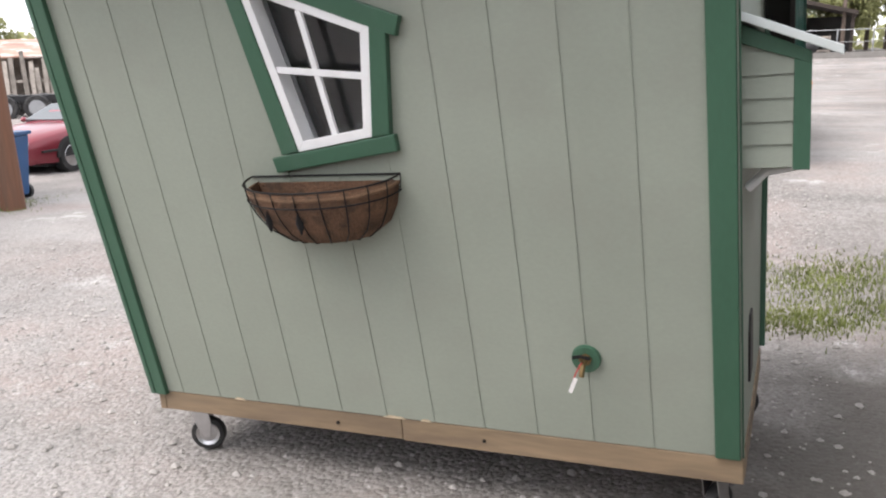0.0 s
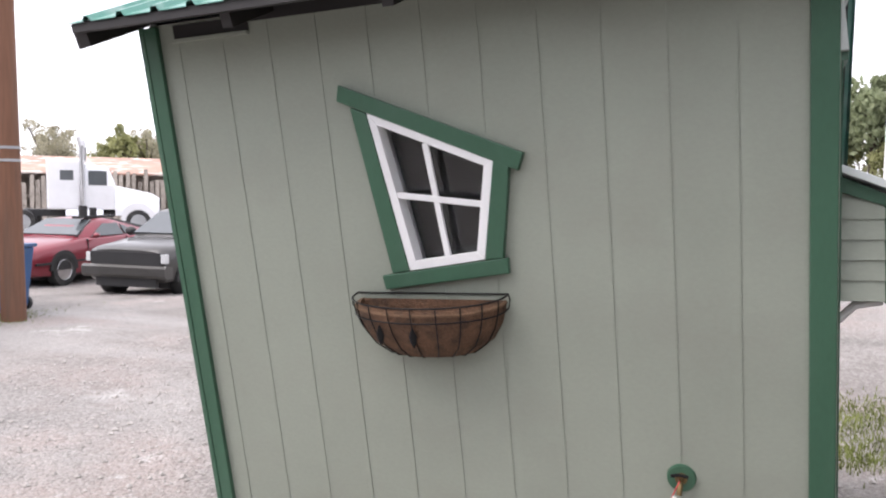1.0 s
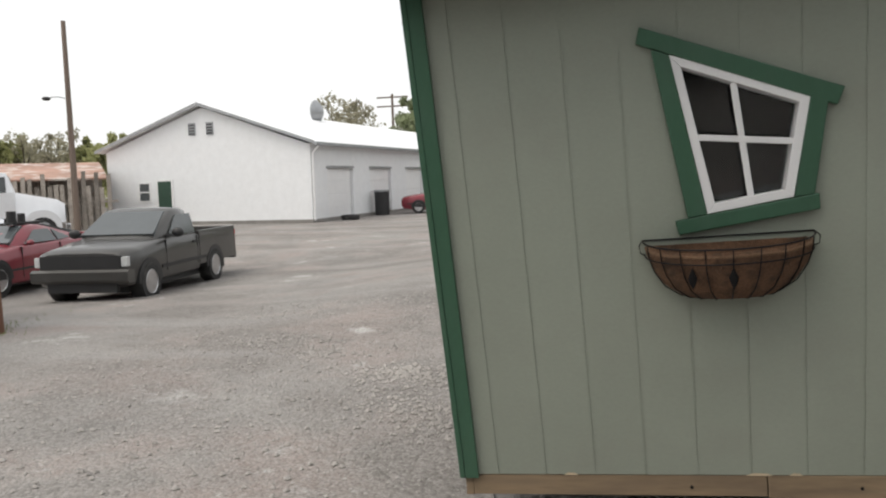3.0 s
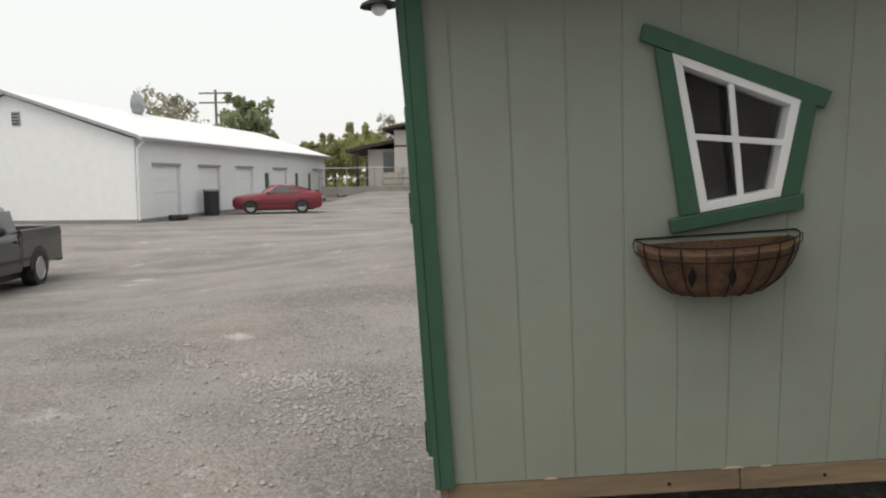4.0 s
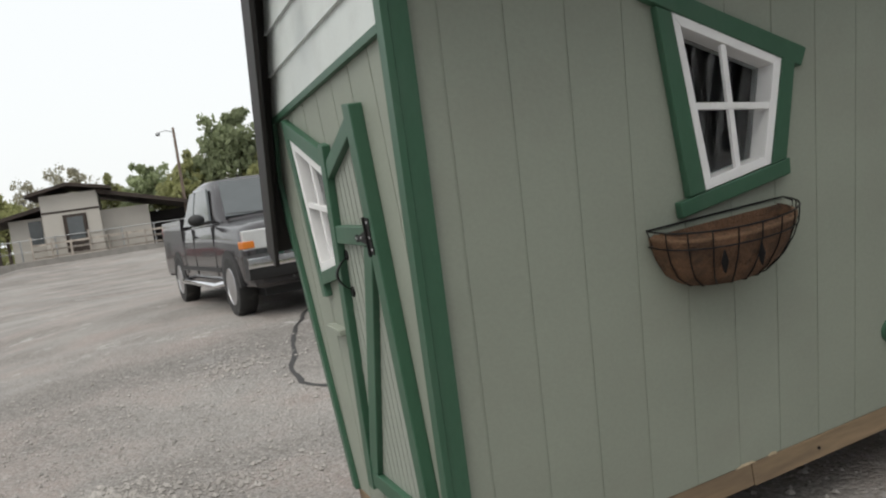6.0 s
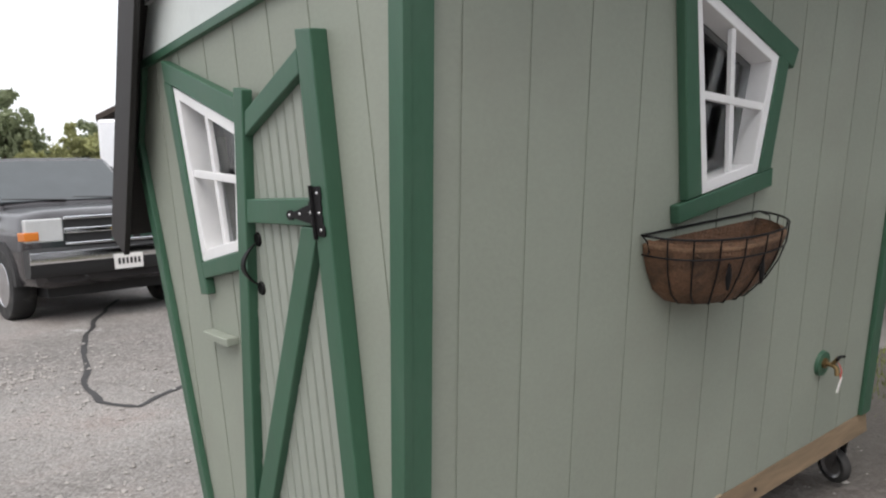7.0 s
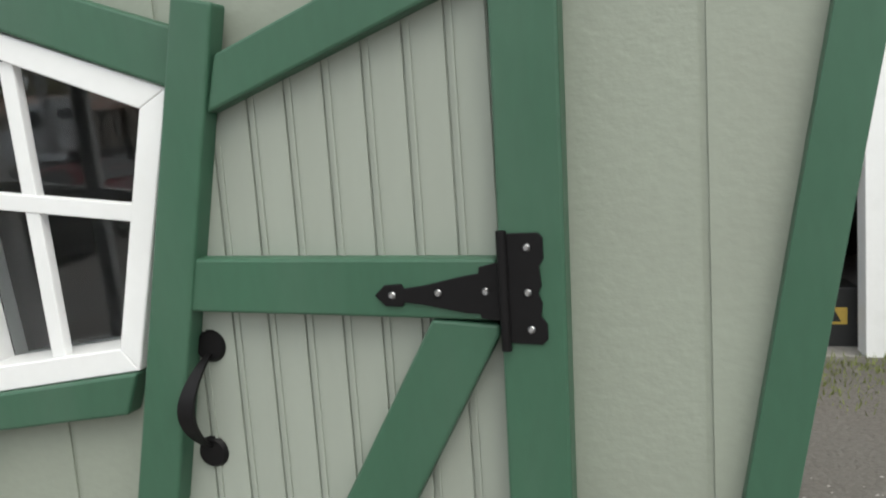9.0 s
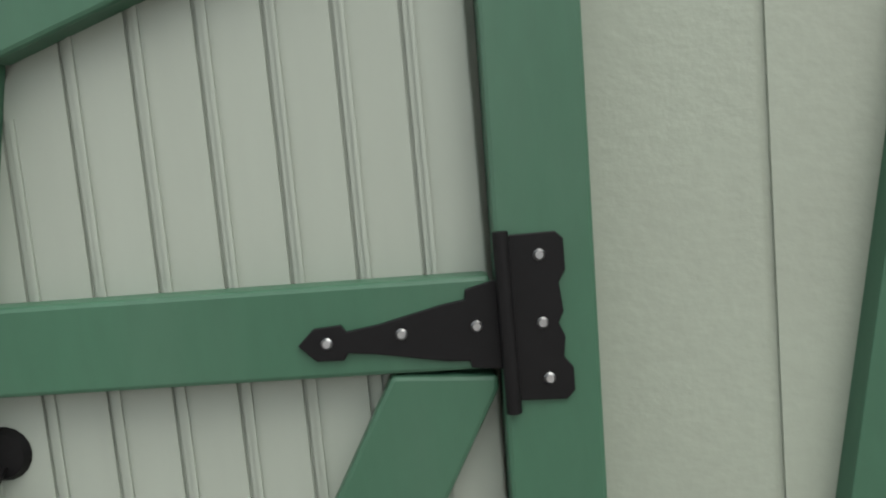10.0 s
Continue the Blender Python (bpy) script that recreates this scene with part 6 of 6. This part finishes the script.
kinds = [tree("leafy spring tree with yellow-green crown", 11, 8.0, 3.2, 3.2, 0.2, LEAF_A, 4200, 0.20, 60),
         tree("dense deep green tree", 12, 8.5, 2.9, 3.6, 0.22, LEAF_B, 4600, 0.20, 70),
         tree("thin budding tree with sparse brownish crown", 13, 8.5, 3.0, 3.2, 0.16, LEAF_C, 2400, 0.14, 60)]
spots = [(-46, 48, 0, 0.82), (-43, 51, 2, 0.85), (-40, 54, 0, 0.78), (-50, 44, 2, 0.85), (-37, 56, 2, 0.72), (-34, 60, 0, 0.75), (-54, 40, 0, 0.85), (-48, 52, 0, 0.8), (-30, 62, 2, 0.7), (-58, 36, 2, 0.9), (-44.5, 49, 2, 0.8), (-41.5, 52.5, 0, 0.75), (-62, 30, 0, 0.9), (-52, 47, 2, 0.8),
         (-24.5, 66, 2, 1.25), (-17.5, 66, 1, 1.18), (-28, 72, 2, 1.1), (-12.5, 72, 0, 0.75), (-8.5, 70, 0, 0.85), (-5.5, 72, 2, 0.85), (-2.5, 70, 2, 0.95), (0.5, 72, 0, 0.80), (-10, 66, 0, 0.7), (-7, 64, 0, 0.72),
         (3.5, 66, 1, 0.85), (6.5, 62, 0, 0.85), (9.3, 60, 1, 1.22), (12, 62, 0, 0.8), (15, 60, 0, 0.9), (8, 66, 2, 0.9), (19, 58, 1, 0.9), (24, 56, 0, 0.9), (11, 57, 0, 0.7), (5, 60, 0, 0.65), (28, 50, 1, 0.9), (33, 45, 0, 0.9)]
rnd = random.Random(9)
for x, y, k, s in spots:
    c = copy_thing(kinds[k], pose(x, y, ground_z(x, y), 0, 0, rnd.uniform(0, 360)))
    c.scale = (s, s, s)
for k, (x, y, s) in zip(kinds, ((-38, 50, 0.75), (17, 63, 1.0), (-20, 70, 0.9))):
    k.matrix_basis = pose(x, y, ground_z(x, y)) @ Matrix.Scale(s, 4)
hedge = Geo()
r = random.Random(31)
for k in range(9000):
    a = r.uniform(-1.35, 0.75)
    d = r.uniform(66, 84)
    x, y = d * math.sin(a), d * math.cos(a)
    z = max(0.1, r.uniform(0, 4.6 + 1.3 * noise.noise((a * 9, 0, 3))) * r.uniform(0.5, 1))
    s = r.uniform(0.25, 0.5)
    q = Euler((r.uniform(0, 6), r.uniform(0, 6), r.uniform(0, 6))).to_matrix()
    u, v, p = q @ Vector((s, 0, 0)), q @ Vector((0, s * 0.8, 0)), Vector((x, y, z))
    hedge.add([p - u, p - v, p + u, p + v], [(0, 1, 2, 3)])
tagged(new("woods", hedge.mesh("woods", LEAF_A, fix=False)), "low belt of spring woods round the yard", "woods", kind="stuff")

# ---- grass tufts and loose stones ----
def tufts(name, areas, n, label):
    r = random.Random(5)
    g = Geo()
    for k in range(n):
        x0, y0, sx, sy = r.choice(areas)
        x, y = r.gauss(x0, sx), r.gauss(y0, sy)
        z = ground_z(x, y)
        h, a, b = r.uniform(0.015, 0.05), r.uniform(0, 6.28), r.uniform(0, 0.04)
        w = 0.006
        g.add([(x - w * math.cos(a), y - w * math.sin(a), z - 0.01), (x + w * math.cos(a), y + w * math.sin(a), z - 0.01), (x + b * math.sin(a), y - b * math.cos(a), z + h)], [(0, 1, 2)])
    return tagged(new(name, g.mesh(name, GRASSMAT, fix=False)), label, "grass", kind="stuff")


tufts("grass", [(2.75, 3.5, 0.25, 0.25), (3.0, 2.9, 0.3, 0.25), (3.3, 3.9, 0.35, 0.25), (2.6, 2.5, 0.2, 0.15)], 5500, "patchy green grass in the gravel behind the coop")
tufts("grass", [(-7.2, 3.4, 0.18, 0.9), (-7.0, 4.3, 0.25, 0.3), (-7.25, 2.0, 0.15, 0.8)], 6000, "rough grass along the white shed wall")
tufts("grass", [(4.5, 0.1, 0.12, 0.5), (4.2, -0.7, 0.25, 0.35), (4.6, -1.4, 0.15, 0.3), (3.9, 0.6, 0.25, 0.3), (4.55, 1.3, 0.12, 0.6)], 3000, "mossy weeds before the workshop slab")

r = random.Random(8)
g = Geo()
for k in range(8000):
    if k < 6000:
        x, y = r.uniform(-4.2, 2.9), r.uniform(-1.6, 6.5)
    else:
        c = r.choice([(-1.1, 2.9), (-1.15, 2.95), (-1.0, 2.8), (0.2, 5.6), (-0.9, 2.0), (-2.9, 4.0), (-0.5, 1.6), (-0.3, 2.6), (-2.2, 3.6)])
        x, y = r.gauss(c[0], 0.24), r.gauss(c[1], 0.15)
    s = (0.006 + 0.02 * r.random() ** 3) * (1.0 if k < 6000 else 1.15)
    z = ground_z(x, y) + s * 0.2
    o = [(1, 0, 0), (0.3, 0.8, 0.1), (-0.7, 0.6, 0), (-0.9, -0.4, 0.1), (0.1, -1, 0), (0.2, 0.1, 0.65), (-0.2, -0.2, 0.6)]
    a = r.uniform(0, 6.28)
    vs = [(x + s * (p[0] * math.cos(a) - p[1] * math.sin(a)) * r.uniform(0.8, 1.2), y + s * (p[0] * math.sin(a) + p[1] * math.cos(a)) * r.uniform(0.8, 1.2), z + s * p[2]) for p in o]
    g.add(vs, [(0, 1, 5), (1, 2, 5), (2, 6, 5), (2, 3, 6), (3, 4, 6), (4, 0, 5), (4, 5, 6)])
tagged(new("gravel", g.mesh("gravel", STONE, fix=False)), "loose pale crushed stones on the yard", "gravel", kind="stuff")
